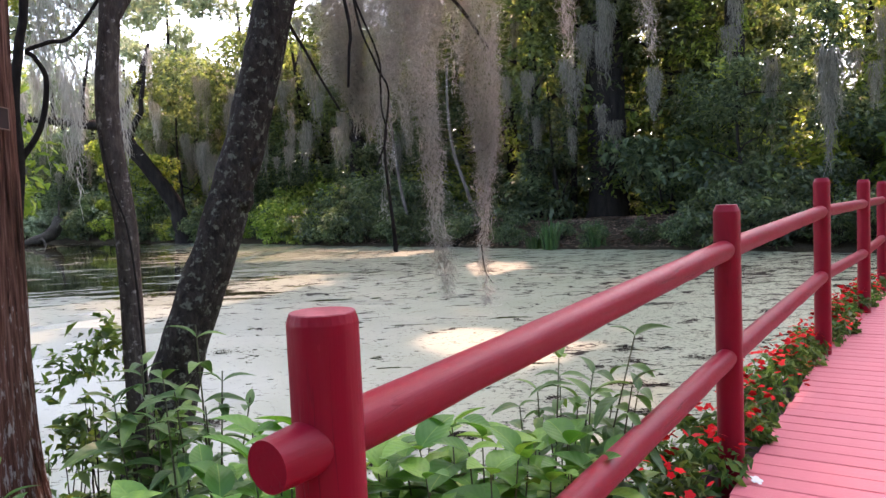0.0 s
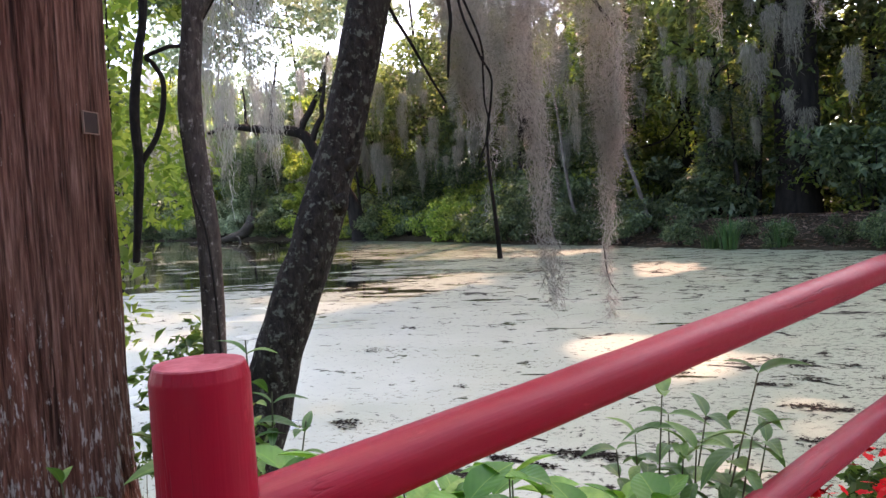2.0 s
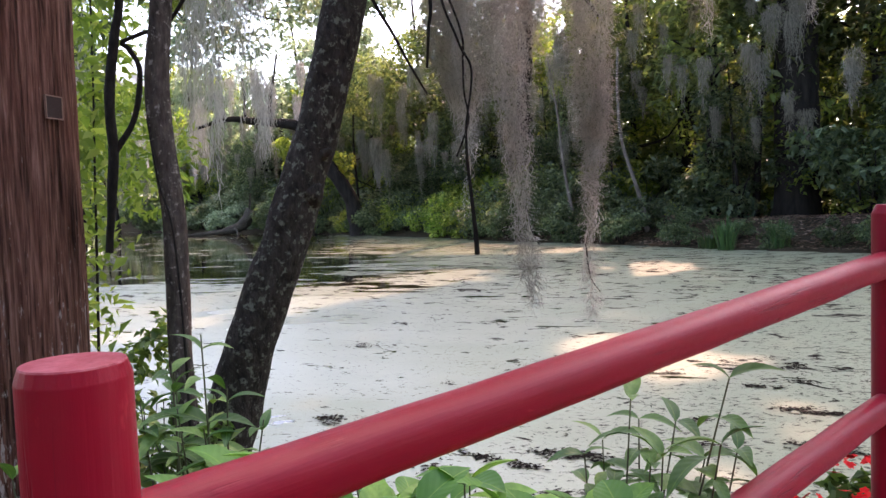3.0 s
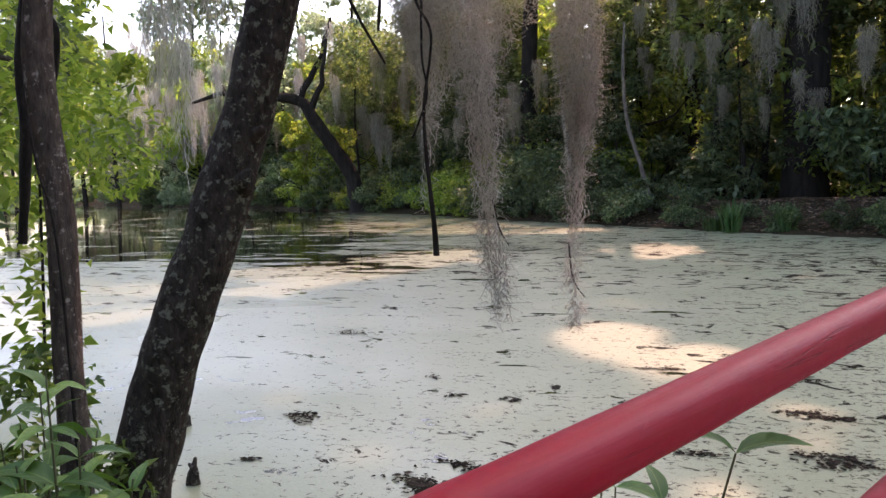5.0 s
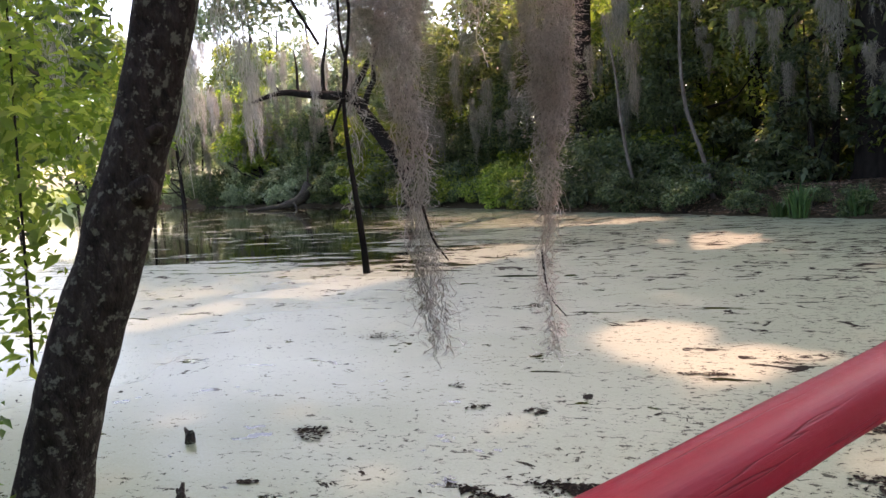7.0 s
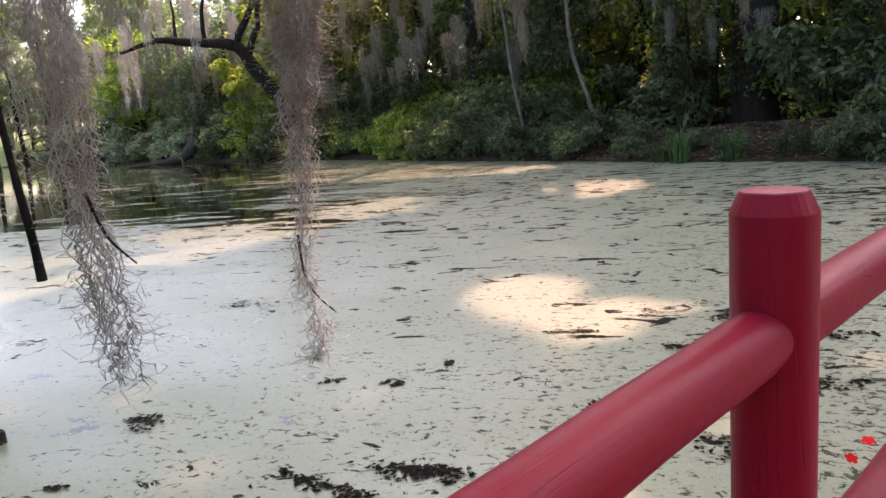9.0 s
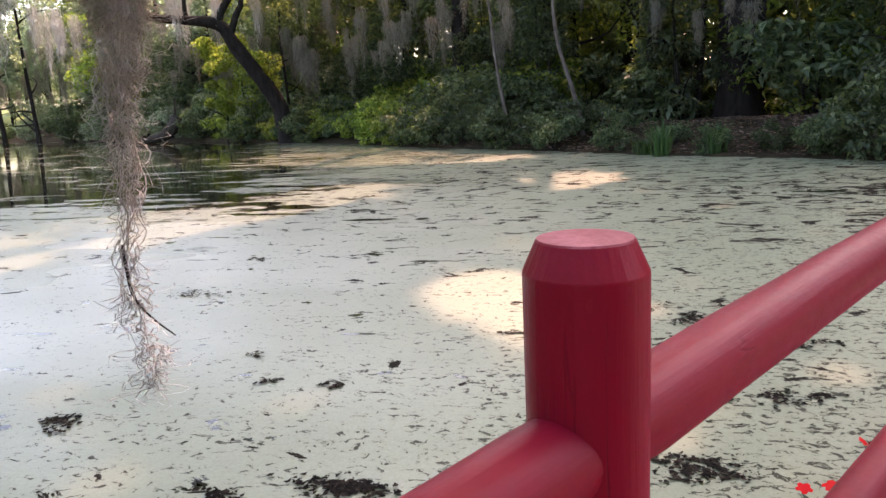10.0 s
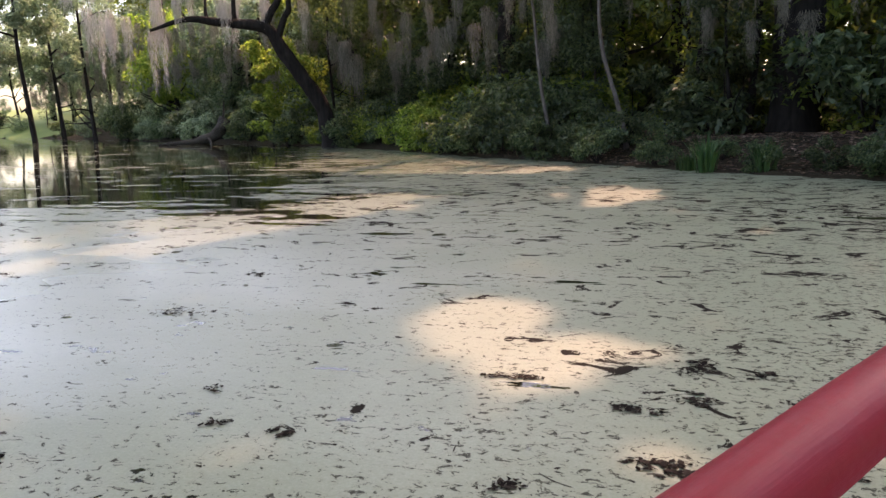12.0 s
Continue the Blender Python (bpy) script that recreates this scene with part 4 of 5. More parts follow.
def threads(path, radii, n, seed, length, thick=0.0014, wave=0.015):
    """Long kinked threads that hang along a line."""
    rng = np.random.default_rng(seed)
    p = spline(path, 8)
    z = p[:, 2]
    k = 16
    g = Geo()
    u = np.linspace(0, 1, 200)
    wt = np.interp(u, np.linspace(0, 1, len(radii)), radii) ** 1.4 * (1.15 - u) ** 1.6
    f = np.interp(rng.uniform(0, 1, n), np.cumsum(wt) / wt.sum(), u)
    fi = f * (len(p) - 1)
    i0 = np.minimum(fi.astype(int), len(p) - 2)
    c = p[i0] + (p[i0 + 1] - p[i0]) * (fi - i0)[:, None]
    ang, rad = rng.uniform(0, 6.28, n), np.sqrt(rng.uniform(0, 1, n))
    ln = length * rng.uniform(0.35, 1.2, n)
    t = np.linspace(0, 1, k)
    zz = np.maximum(c[:, 2:3] - ln[:, None] * t, z.min() - 0.09 * rng.uniform(0, 1, (n, 1)) ** 2)
    ax = np.interp(-zz, -z, p[:, 0])
    ay = np.interp(-zz, -z, p[:, 1])
    r = np.interp(-zz, -z, np.interp(np.linspace(0, 1, len(p)), np.linspace(0, 1, len(radii)), radii)) * rad[:, None]
    kink = np.cumsum(rng.normal(size=(n, k, 2)), 1)
    kink -= kink.mean(1, keepdims=True)
    pts = np.stack([ax + np.cos(ang)[:, None] * r + kink[..., 0] * wave * 0.55, ay + np.sin(ang)[:, None] * r + kink[..., 1] * wave * 0.55, zz], -1)
    w = thick * rng.uniform(0.6, 1.3, (n, 1, 1)) * (1 - 0.5 * t)[None, :, None]
    sx, sy = np.array((1.0, 0, 0)) * w, np.array((0, 1.0, 0)) * w
    ring = np.stack([pts + sx, pts - sx * 0.5 + sy * 0.87, pts - sx * 0.5 - sy * 0.87], 2).reshape(-1, 3)
    s, q, e = np.meshgrid(np.arange(n), np.arange(k - 1), np.arange(3), indexing="ij")
    b0 = (s * k + q) * 3
    return g.add(ring, np.stack([b0 + e, b0 + (e + 1) % 3, b0 + 3 + (e + 1) % 3, b0 + 3 + e], -1).reshape(-1, 4))


def near_moss(path, radii, fibres, seed, twig=None, fibre=0.055, label="long grey beard of moss hanging over the pond", coarse=1.0):
    t = thing("hanging_moss", label, "moss", "moss beards", at=tuple(path[0]))
    o = np.array(path[0])
    rel = np.array(path) - o
    part("beard", threads(rel, radii, fibres // 8, seed, 0.34, 0.0016 * coarse, 0.02), MOSS, t)
    tagged(moss_strand("fringe", rel, [r * 1.05 for r in radii], int(fibres * 0.28), seed + 9, fibre * coarse, 0.0015 * coarse, parent=t, curl=0.2, segs=6), kind="stuff")
    # stiff curled hooks that stand off the rim of the beard
    hooks = moss_strand("stray_fringe", rel, [r * 1.02 + 0.004 for r in radii], int(fibres * 0.62), seed + 19, 0.062 * coarse, 0.0023 * coarse, parent=t, curl=0.30, segs=7, flare=1.0, rim=0.45)
    tagged(hooks, kind="stuff")
    if twig:
        part("twig", tube(Geo(), spline(np.array(twig) - o, 5), [0.004, 0.0035, 0.002], 6, 0.1), VINE, t, "bare twig")
    return t


near_moss([(0.37, 4.50, 4.4), (0.34, 4.46, 3.4), (0.32, 4.45, 2.75), (0.325, 4.44, 2.45), (0.325, 4.43, 2.29), (0.305, 4.42, 2.13), (0.30, 4.42, 1.96), (0.29, 4.41, 1.79), (0.29, 4.41, 1.65), (0.31, 4.42, 1.52), (0.30, 4.42, 1.45)], [0.02, 0.085, 0.092, 0.070, 0.050, 0.034, 0.025, 0.018, 0.017, 0.024, 0.019], 3300, 1,
          [(0.275, 4.41, 1.80), (0.285, 4.41, 1.68), (0.30, 4.45, 1.61), (0.335, 4.49, 1.55)])
near_moss([(0.09, 3.9, 4.4), (0.03, 3.86, 3.4), (0.01, 3.85, 2.7), (0.03, 3.84, 2.4), (0.04, 3.84, 2.2), (0.045, 3.84, 2.0), (0.06, 3.84, 1.85), (0.08, 3.84, 1.70), (0.09, 3.84, 1.58)], [0.02, 0.06, 0.056, 0.045, 0.039, 0.036, 0.038, 0.036, 0.028], 1900, 2,
          [(0.07, 3.82, 2.0), (0.085, 3.85, 1.90), (0.111, 3.90, 1.83)])
near_moss([(-0.25, 4.05, 4.3), (-0.24, 4.02, 3.3), (-0.22, 3.99, 2.7), (-0.21, 3.99, 2.45), (-0.21, 3.99, 2.2), (-0.23, 3.99, 1.95)], [0.02, 0.06, 0.045, 0.03, 0.022, 0.014], 900, 3)
near_moss([(-0.52, 4.72, 4.3), (-0.5, 4.72, 3.3), (-0.48, 4.71, 2.9), (-0.46, 4.71, 2.7), (-0.44, 4.71, 2.5)], [0.02, 0.10, 0.09, 0.06, 0.012], 1300, 4, coarse=1.4)
near_moss([(-0.30, 4.74, 4.4), (-0.30, 4.74, 3.4), (-0.32, 4.74, 2.9), (-0.35, 4.73, 2.65), (-0.37, 4.73, 2.42)], [0.02, 0.11, 0.10, 0.07, 0.012], 1200, 5, coarse=1.4)
near_moss([(-0.02, 4.5, 4.4), (-0.02, 4.5, 3.4), (-0.01, 4.5, 2.95), (0.0, 4.5, 2.6)], [0.02, 0.11, 0.09, 0.014], 1100, 8, coarse=1.4)
near_moss([(-0.14, 4.3, 4.4), (-0.14, 4.3, 3.4), (-0.12, 4.3, 2.8), (-0.12, 4.3, 2.45)], [0.02, 0.10, 0.08, 0.01], 1000, 9, coarse=1.3)
for k, (x, y, r, low) in enumerate([(-0.62, 5.6, 0.16, 2.85), (-0.36, 5.9, 0.18, 2.72), (-0.10, 5.8, 0.17, 2.95), (0.14, 5.6, 0.13, 2.80), (-0.85, 6.2, 0.18, 3.0)]):
    near_moss([(x, y, 5.0), (x + 0.02, y, 3.9), (x + 0.03, y, (low + 3.9) / 2), (x + 0.01, y, low)], [0.02, r, r * 0.7, 0.015], 900, 40 + k, label="broad grey curtain of moss over the pond", coarse=1.8)
near_moss([(0.90, 5.1, 4.75), (0.90, 5.1, 3.6), (0.91, 5.1, 3.1), (0.92, 5.1, 2.9)], [0.06, 0.05, 0.03, 0.006], 700, 6)
near_moss([(1.38, 5.0, 4.8), (1.38, 5.0, 3.5), (1.41, 5.0, 3.1), (1.43, 5.0, 2.92)], [0.07, 0.06, 0.03, 0.006], 700, 7)

hanging_vine("hanging_branch", "dark crooked dead branch hanging down over the water", [
    ([(-0.17, 3.93, 1.79), (-0.175, 3.93, 1.88), (-0.185, 3.92, 2.03), (-0.20, 3.92, 2.20), (-0.20, 3.92, 2.36), (-0.175, 3.93, 2.53), (-0.175, 3.93, 2.63), (-0.23, 3.92, 2.75), (-0.33, 3.95, 3.1), (-0.45, 4.05, 4.25)], [0.012, 0.010, 0.007, 0.005, 0.005, 0.006, 0.008]),
    ([(-0.245, 3.91, 2.23), (-0.21, 3.92, 2.32), (-0.19, 3.93, 2.40), (-0.21, 3.94, 2.52), (-0.21, 3.94, 2.65), (-0.22, 3.94, 2.8), (-0.36, 3.98, 3.2), (-0.5, 4.05, 3.9)], [0.004, 0.004, 0.005, 0.007]),
])
hanging_vine("bare_branch", "thin bare branch slanting down from the leaning tree", [
    ([(-0.48, 4.30, 2.57), (-0.56, 4.28, 2.72), (-0.63, 4.27, 2.86), (-0.75, 4.2, 3.12), (-0.75, 4.0, 3.4)], [0.005, 0.007, 0.009, 0.011]),
    ([(-0.37, 3.92, 2.63), (-0.36, 3.93, 2.8), (-0.36, 3.95, 3.0), (-0.5, 4.0, 3.7)], [0.006, 0.008, 0.010]),
])


# streamers on the far trees
def build_far_moss():
    rng = random.Random(31)
    meshes = []
    for s in range(5):
        path = [(0, 0, 0), (0.05, 0, -0.8), (0.0, 0.04, -1.7), (0.03, 0, -2.6)]
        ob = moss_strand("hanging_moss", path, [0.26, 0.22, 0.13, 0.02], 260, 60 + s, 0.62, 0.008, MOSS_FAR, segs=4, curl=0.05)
        meshes.append(ob.data)
        bpy.data.objects.remove(ob)
    for k in range(300):
        i = rng.uniform(22, SHORE_LENGTH - 20)
        p = far_point(i, rng.uniform(-1.5, 6.5))
        z = rng.uniform(5.0, 11)
        sc = rng.uniform(0.6, 1.3)
        ob = part("hanging_moss", meshes[k % 5], None, m=Matrix.LocRotScale(Vector((p[0], p[1], z)), Euler((0, 0, rng.uniform(0, 6.28))), Vector((sc, sc, sc * rng.uniform(0.4, 1.1)))))
        tagged(ob, "grey moss streamer hanging in the far trees", "moss", "far moss streamers")


build_far_moss()


def build_limb_moss():
    rng = random.Random(88)
    for k in range(26):
        f = rng.uniform(0, 1)
        x, y = -19 - 12 * f + rng.uniform(-1, 1), 47.5 - 8 * f + rng.uniform(-1, 3)
        z, h = rng.uniform(7.4, 12.5), rng.uniform(1.6, 4.0)
        t = thing("hanging_moss", "long moss hanging round the bent oak, sunlight put into its pale colour", "moss", "bent oak moss", at=(x, y, z))
        # paler than the other far moss: sunlight put into the colour
        moss_strand("beard", [(0, 0, 0), (0.05, 0, -h * 0.4), (0.0, 0.04, -h * 0.75), (0.03, 0, -h)], [0.30, 0.26, 0.17, 0.02], 260, 900 + k, 0.7, 0.009, MOSS, parent=t, segs=4, curl=0.05)


build_limb_moss()


# ---- unseen tall crowns beyond the pond, added to shade it and leave the sunlit pools ----
def build_canopy():
    rng = np.random.default_rng(12)
    # holes left in the added leaves where sun should fall
    pools = [(0.15, 10.9, 0.55, 0.9), (1.1, 10.2, 0.45, 0.45), (0.7, 9.4, 0.3, 0.4), (0.7, 22.6, 1.2, 2.6), (1.9, 8.0, 0.2, 0.2), (-0.65, 2.95, 1.0, 0.95)]
    n = 17000
    gx, gy = rng.uniform(-13, 12, n), rng.uniform(-3, 28, n)      # where the sun through each leaf would reach the water
    z = rng.uniform(25, 28, n)
    more = np.random.default_rng(13).uniform((-36, 12, 25), (-13, 30, 28), (5000, 3))
    gx, gy, z = (np.concatenate([a, more[:, k]]) for k, a in enumerate((gx, gy, z)))
    n = len(gx)
    x, y = gx + SUN_DIR.x / SUN_DIR.z * z, gy + SUN_DIR.y / SUN_DIR.z * z
    wob = np.array([noise.noise(Vector((a * 0.9, b * 0.9, 1))) + 0.5 * noise.noise(Vector((a * 2.3, b * 2.3, 4))) for a, b in zip(gx, gy)])
    keep = np.ones(n, bool)
    for px, py, rx, ry in pools:
        keep &= ((gx - px) / (rx + 0.28)) ** 2 + ((gy - py) / (ry + 0.28)) ** 2 > 1.0 + 0.6 * wob
    # a long break between the crowns to the west
    edge = np.interp(gy, [6.5, 8.5, 12, 14, 17, 19, 22, 26], [-13.0, -8.0, -6.1, -5.4, -4.2, -2.8, -3.2, -6.0])
    keep &= ~((gx < edge - 0.3 + 0.7 * wob) & (gy > 6.5) & (gy < np.interp(gx, [-20, -10, -6, -2], [13, 16, 22, 24]) + wob))
    c = np.stack([x, y, z], 1)[keep]
    g = leaves(Geo(), c, 0.75, rng, slim=0.9, droop=0.0)
    # trunks added to carry the unseen crowns
    for k, (tx, ty, px, py) in enumerate([(3, 43, 6, 34), (9, 44, 14, 32), (-6, 45, -2, 38), (13, 36, 10, 28)]):
        t = thing("tall_oak", "very tall dark oak trunk in the far woods", "tree", "tall oaks", at=(tx, ty, height(tx, ty)))
        tr = Geo()
        line = spline([(0, 0, -0.4), (0, 0, 1), (0.2, -0.3, 9), ((px - tx) * 0.3, (py - ty) * 0.3, 19), (px - tx, py - ty, 26)], 6)
        tube(tr, line, [0.7, 0.55, 0.45, 0.35, 0.15], 12, 0.1, k)
        part("trunk", tr, BARK_FAR, t, smooth=True)
    tagged(part("oak_canopy", g, LEAF_OAK), "unseen high oak crowns added to shade the pond", "canopy", kind="stuff")


build_canopy()


# ---- understory on the far bank ----
def build_understory():
    rng = random.Random(17)
    for i in np.arange(12, SHORE_LENGTH - 4, 1.75):
        p = far_point(i + rng.uniform(-0.6, 0.6), rng.uniform(3.5, 9))
        if in_the_way(p) or (31 < i < 47 and rng.random() < 0.5) or (i > 100 and rng.random() < 0.8):
            continue
        tall = rng.uniform(4.5, 8.5)
        # a few saplings carry sunlight in their leaf colour
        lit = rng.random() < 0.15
        make_tree("understory_tree", "yellow-green sapling under the oaks, leaves coloured as sunlit" if lit else "bushy evergreen tree under the oaks", int(i * 100), tall, rng.uniform(0.05, 0.11), (1.9, 1.9, tall * 0.36), tall * 0.62, 2300, 0.21,
                  LEAF_SUN_TINT if lit else (LEAF_HAZE_TINT if i > 78 else LEAF_SHRUB), BARK_FAR, (p[0], p[1], height(p[0], p[1])), rng.uniform(0, 6.28), (rng.uniform(-0.8, 0.8), rng.uniform(-0.8, 0.4)), group="understory trees", limbs=4, lumps=20, lump=0.75)
    # clumps whose leaf colour stands in for sun deep in the woods
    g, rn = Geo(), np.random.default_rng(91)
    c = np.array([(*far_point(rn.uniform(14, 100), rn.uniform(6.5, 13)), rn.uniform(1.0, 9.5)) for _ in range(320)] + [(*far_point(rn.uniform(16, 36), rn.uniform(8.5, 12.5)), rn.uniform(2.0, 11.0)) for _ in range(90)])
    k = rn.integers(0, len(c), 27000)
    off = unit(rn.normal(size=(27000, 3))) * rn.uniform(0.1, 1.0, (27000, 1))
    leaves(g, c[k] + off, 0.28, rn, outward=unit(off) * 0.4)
    tagged(part("sunlit_thicket", g, LEAF_SUN_TINT), "yellow-green leaves deep in the woods, coloured as sunlit", "thicket", kind="stuff")


build_understory()


def build_leaf_litter():
    rng = np.random.default_rng(15)
    n = 12000
    pts = np.array([far_point(i, o) for i, o in zip(rng.uniform(28, 50, n), rng.uniform(0.4, 9.0, n))])
    z = ground_height(pts[:, 0], pts[:, 1]) + 0.02
    g = leaves(Geo(), np.column_stack([pts, z]), 0.16, rng, slim=0.6, droop=0.0)
    v = g.v[0].reshape(-1, 4, 3)
    v[..., 2] = z[:, None] + (v[..., 2] - z[:, None]) * 0.25
    tagged(part("leaf_litter", g, LITTER), "brown dead leaves strewn over the bank", "leaf litter", kind="stuff")


build_leaf_litter()


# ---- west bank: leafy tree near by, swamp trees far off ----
# yellow-green crowns here have backlight painted into the leaf colour
make_tree("bank_tree", "leafy tree on the west bank, sunlight put into its yellow-green leaves", 301, 7.5, 0.12, (1.55, 1.5, 2.3), 3.7, 5600, 0.115, LEAF_SUN_TINT, BARK_THIN, (-6.2, 6.0, height(-6.2, 6.0)), 0, (1.2, 1.2), limbs=9, lumps=34, lump=0.55)
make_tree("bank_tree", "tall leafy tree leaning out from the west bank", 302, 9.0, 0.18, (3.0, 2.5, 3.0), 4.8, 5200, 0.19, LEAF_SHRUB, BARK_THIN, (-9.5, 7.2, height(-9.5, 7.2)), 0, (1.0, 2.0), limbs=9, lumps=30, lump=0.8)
make_tree("bank_tree", "leafy tree on the west bank, sunlight put into its yellow-green leaves", 303, 9.0, 0.16, (3.0, 2.5, 2.6), 5.0, 4200, 0.2, LEAF_SUN_TINT, BARK_THIN, (-14.5, 10.0, height(-14.5, 10.0)), 0, (1.0, 2.5), limbs=9, lumps=26, lump=0.8)


make_tree("bank_tree", "leafy tree leaning over the west shallows, sunlight put into its yellow-green leaves", 304, 8.0, 0.15, (2.2, 2.2, 3.0), 4.2, 6500, 0.14, LEAF_SUN_TINT, BARK_THIN, (-12.8, 9.2, height(-12.8, 9.2)), 0, (1.6, 3.4), limbs=9, lumps=36, lump=0.6)


# the haze on the palest of these oaks is in their leaf colour
for k, (x, y, tall, mat) in enumerate([(-31, 69, 21, LEAF_HAZE_TINT), (-36.5, 67, 16, LEAF_HAZE_TINT), (-26.0, 72, 20, LEAF_SHRUB), (-48, 74, 19, LEAF_HAZE_TINT), (-42.0, 67.0, 13, LEAF_SUN_TINT), (-14, 54, 17, LEAF_OAK), (-9, 50, 16, LEAF_OAK), (-24, 62, 19, LEAF_HAZE_TINT), (-16, 61, 19, LEAF_HAZE_TINT)]):
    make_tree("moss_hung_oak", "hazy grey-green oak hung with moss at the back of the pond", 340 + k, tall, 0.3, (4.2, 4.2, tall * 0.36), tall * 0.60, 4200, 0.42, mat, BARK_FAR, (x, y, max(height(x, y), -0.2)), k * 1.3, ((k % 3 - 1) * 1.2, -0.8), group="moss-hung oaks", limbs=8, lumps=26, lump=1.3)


for k, (x, y) in enumerate([(9.8, 44.5), (13.0, 41.5), (15.5, 39.5)]):
    make_tree("evergreen_tree", "dense dark evergreen behind the big trunk", 380 + k, 11.5, 0.2, (2.6, 2.6, 4.4), 6.0, 7000, 0.24, LEAF_SHRUB, BARK_FAR, (x, y, height(x, y)), k * 2.0, (0.2, -0.3), group="evergreens", limbs=8, lumps=30, lump=1.1)


def build_swamp_trees():
    rng = random.Random(23)
    spots = [(-58.0, 65.5), (-52, 67), (-68, 70), (-76, 76), (-63, 75), (-82, 72)]
    for k, (x, y) in enumerate(spots):
        tall = rng.uniform(17, 21)
        # crown leaves carry the far haze in their colour
        make_tree("swamp_tree", "dark buttressed swamp tree standing in the water", 400 + k, tall, rng.uniform(0.2, 0.32), (4.2, 4.2, 6.0), tall * 0.62, 5600, 0.40, LEAF_HAZE_TINT, BARK_FAR, (x, y, -0.2), 0, (rng.uniform(-1, 1), rng.uniform(-1, 1)), group="swamp trees", limbs=6, lumps=22, lump=1.3)


build_swamp_trees()


# ---- plants by the bridge ----
def leaf_blade(width, name="leaf", fold=0.16, droop=0.22, mat=None):
    """One broad pointed leaf, a metre long along y, folded at the midrib and curved."""
    g, rows = Geo(), 7
    v = []
    for i in range(rows + 1):
        s = i / rows
        w = width * (math.sin(math.pi * s ** 0.8) ** 0.8 if 0 < s < 1 else 0.012)
        z = -droop * s * s + 0.05 * math.sin(math.pi * s)
        for side in (-1, -0.5, 0, 0.5, 1):
            v.append((side * w * 0.5, s, z + abs(side) * fold * w + 0.012 * math.sin(s * 22) * abs(side)))
    f = [(i * 5 + j, i * 5 + j + 1, i * 5 + j + 6, i * 5 + j + 5) for i in range(rows) for j in range(4)]
    return g.add(v, f).mesh(name, mat, True)


BLADE_GREEN_MESH, BLADE_SLIM = leaf_blade(0.62, mat=BLADE_GREEN), leaf_blade(0.38, droop=0.35, mat=BLADE_DARK)


def leafy_plant(at, stems, label, blade, leaf, seed, group="", droop=(-15, 25), pairs=6, low=0.3):
    """Upright stems with opposite leaves, each leaf an object of its own."""
    rng = random.Random(seed)
    t = thing("leafy_plant", label, "plant", group, at=at)
    for tip in stems:
        tip = Vector(tip) - Vector(at)
        bend = Vector((rng.uniform(-0.04, 0.04), rng.uniform(-0.04, 0.04), 0))
        line = spline([(0, 0, -0.1), tuple(tip * 0.35 + bend), tuple(tip * 0.7 + bend * 0.6), tuple(tip)], 8)
        stem = part("stem", tube(Geo(), line, [0.006, 0.0022], 6), STEM, t, smooth=True)
        turn = rng.uniform(0, 180)
        for k in range(pairs):
            f = low + (1.0 - low) * (k + 1) / pairs
            p = line[min(int(f * (len(line) - 1)), len(line) - 1)]
            turn += 78 + rng.uniform(-15, 15)
            for half in (0, 180):
                size = leaf * rng.uniform(0.75, 1.2) * (1.0 if f < 0.85 else 0.65)
                tilt = rng.uniform(*droop) + (30 if f > 0.95 else 0)
                m = Matrix.Translation(Vector(p)) @ Euler((0, 0, radians(turn + half))).to_matrix().to_4x4() @ Euler((radians(tilt), radians(rng.uniform(-15, 15)), 0)).to_matrix().to_4x4() @ Matrix.Diagonal((size, size, size, 1))
                part("leaf", blade, None, stem, m=m)
    return t


def ground_at(x, y):
    return (x, y, height(x, y))


for k, (x, y, r, top, n) in enumerate([(0.16, 2.30, 0.22, 1.42, 11), (-0.42, 2.22, 0.22, 1.44, 10), (-0.88, 2.10, 0.22, 1.25, 8), (-0.14, 2.46, 0.20, 1.34, 9), (0.44, 2.46, 0.18, 1.30, 9), (-0.62, 1.95, 0.16, 1.20, 7), (0.02, 2.05, 0.14, 1.22, 7), (0.62, 2.75, 0.16, 1.16, 7)]):
    rng = random.Random(540 + k)
    tips = []
    for j in range(n):
        a, q = j * 2.4 + rng.uniform(-0.3, 0.3), r * math.sqrt((j + 0.5) / n)
        tips.append((x + math.cos(a) * q, y + math.sin(a) * q, top - 0.5 * q - rng.uniform(0, 0.08)))
    leafy_plant(ground_at(x, y), tips, "broad-leaved green hydrangea bush beside the bridge", BLADE_GREEN_MESH, 0.205, 500 + k, "hydrangeas", (-20, 20), 3, 0.66)
leafy_plant(ground_at(-0.78, 2.68), [(-0.745, 2.63, 1.66), (-0.66, 2.62, 1.50), (-0.9, 2.7, 1.5), (-0.60, 2.72, 1.38), (-0.70, 2.55, 1.40), (-0.82, 2.6, 1.44)], "tall leafy bush in front of the leaning tree", BLADE_SLIM, 0.16, 520)
leafy_plant(ground_at(-1.05, 2.95), [(-1.08, 2.95, 1.5), (-0.98, 3.05, 1.36), (-1.18, 2.9, 1.36), (-0.92, 2.92, 1.30), (-1.12, 3.02, 1.44), (-1.2, 2.98, 1.25), (-1.0, 2.86, 1.28)], "leafy bush in front of the leaning tree", BLADE_SLIM, 0.19, 521)
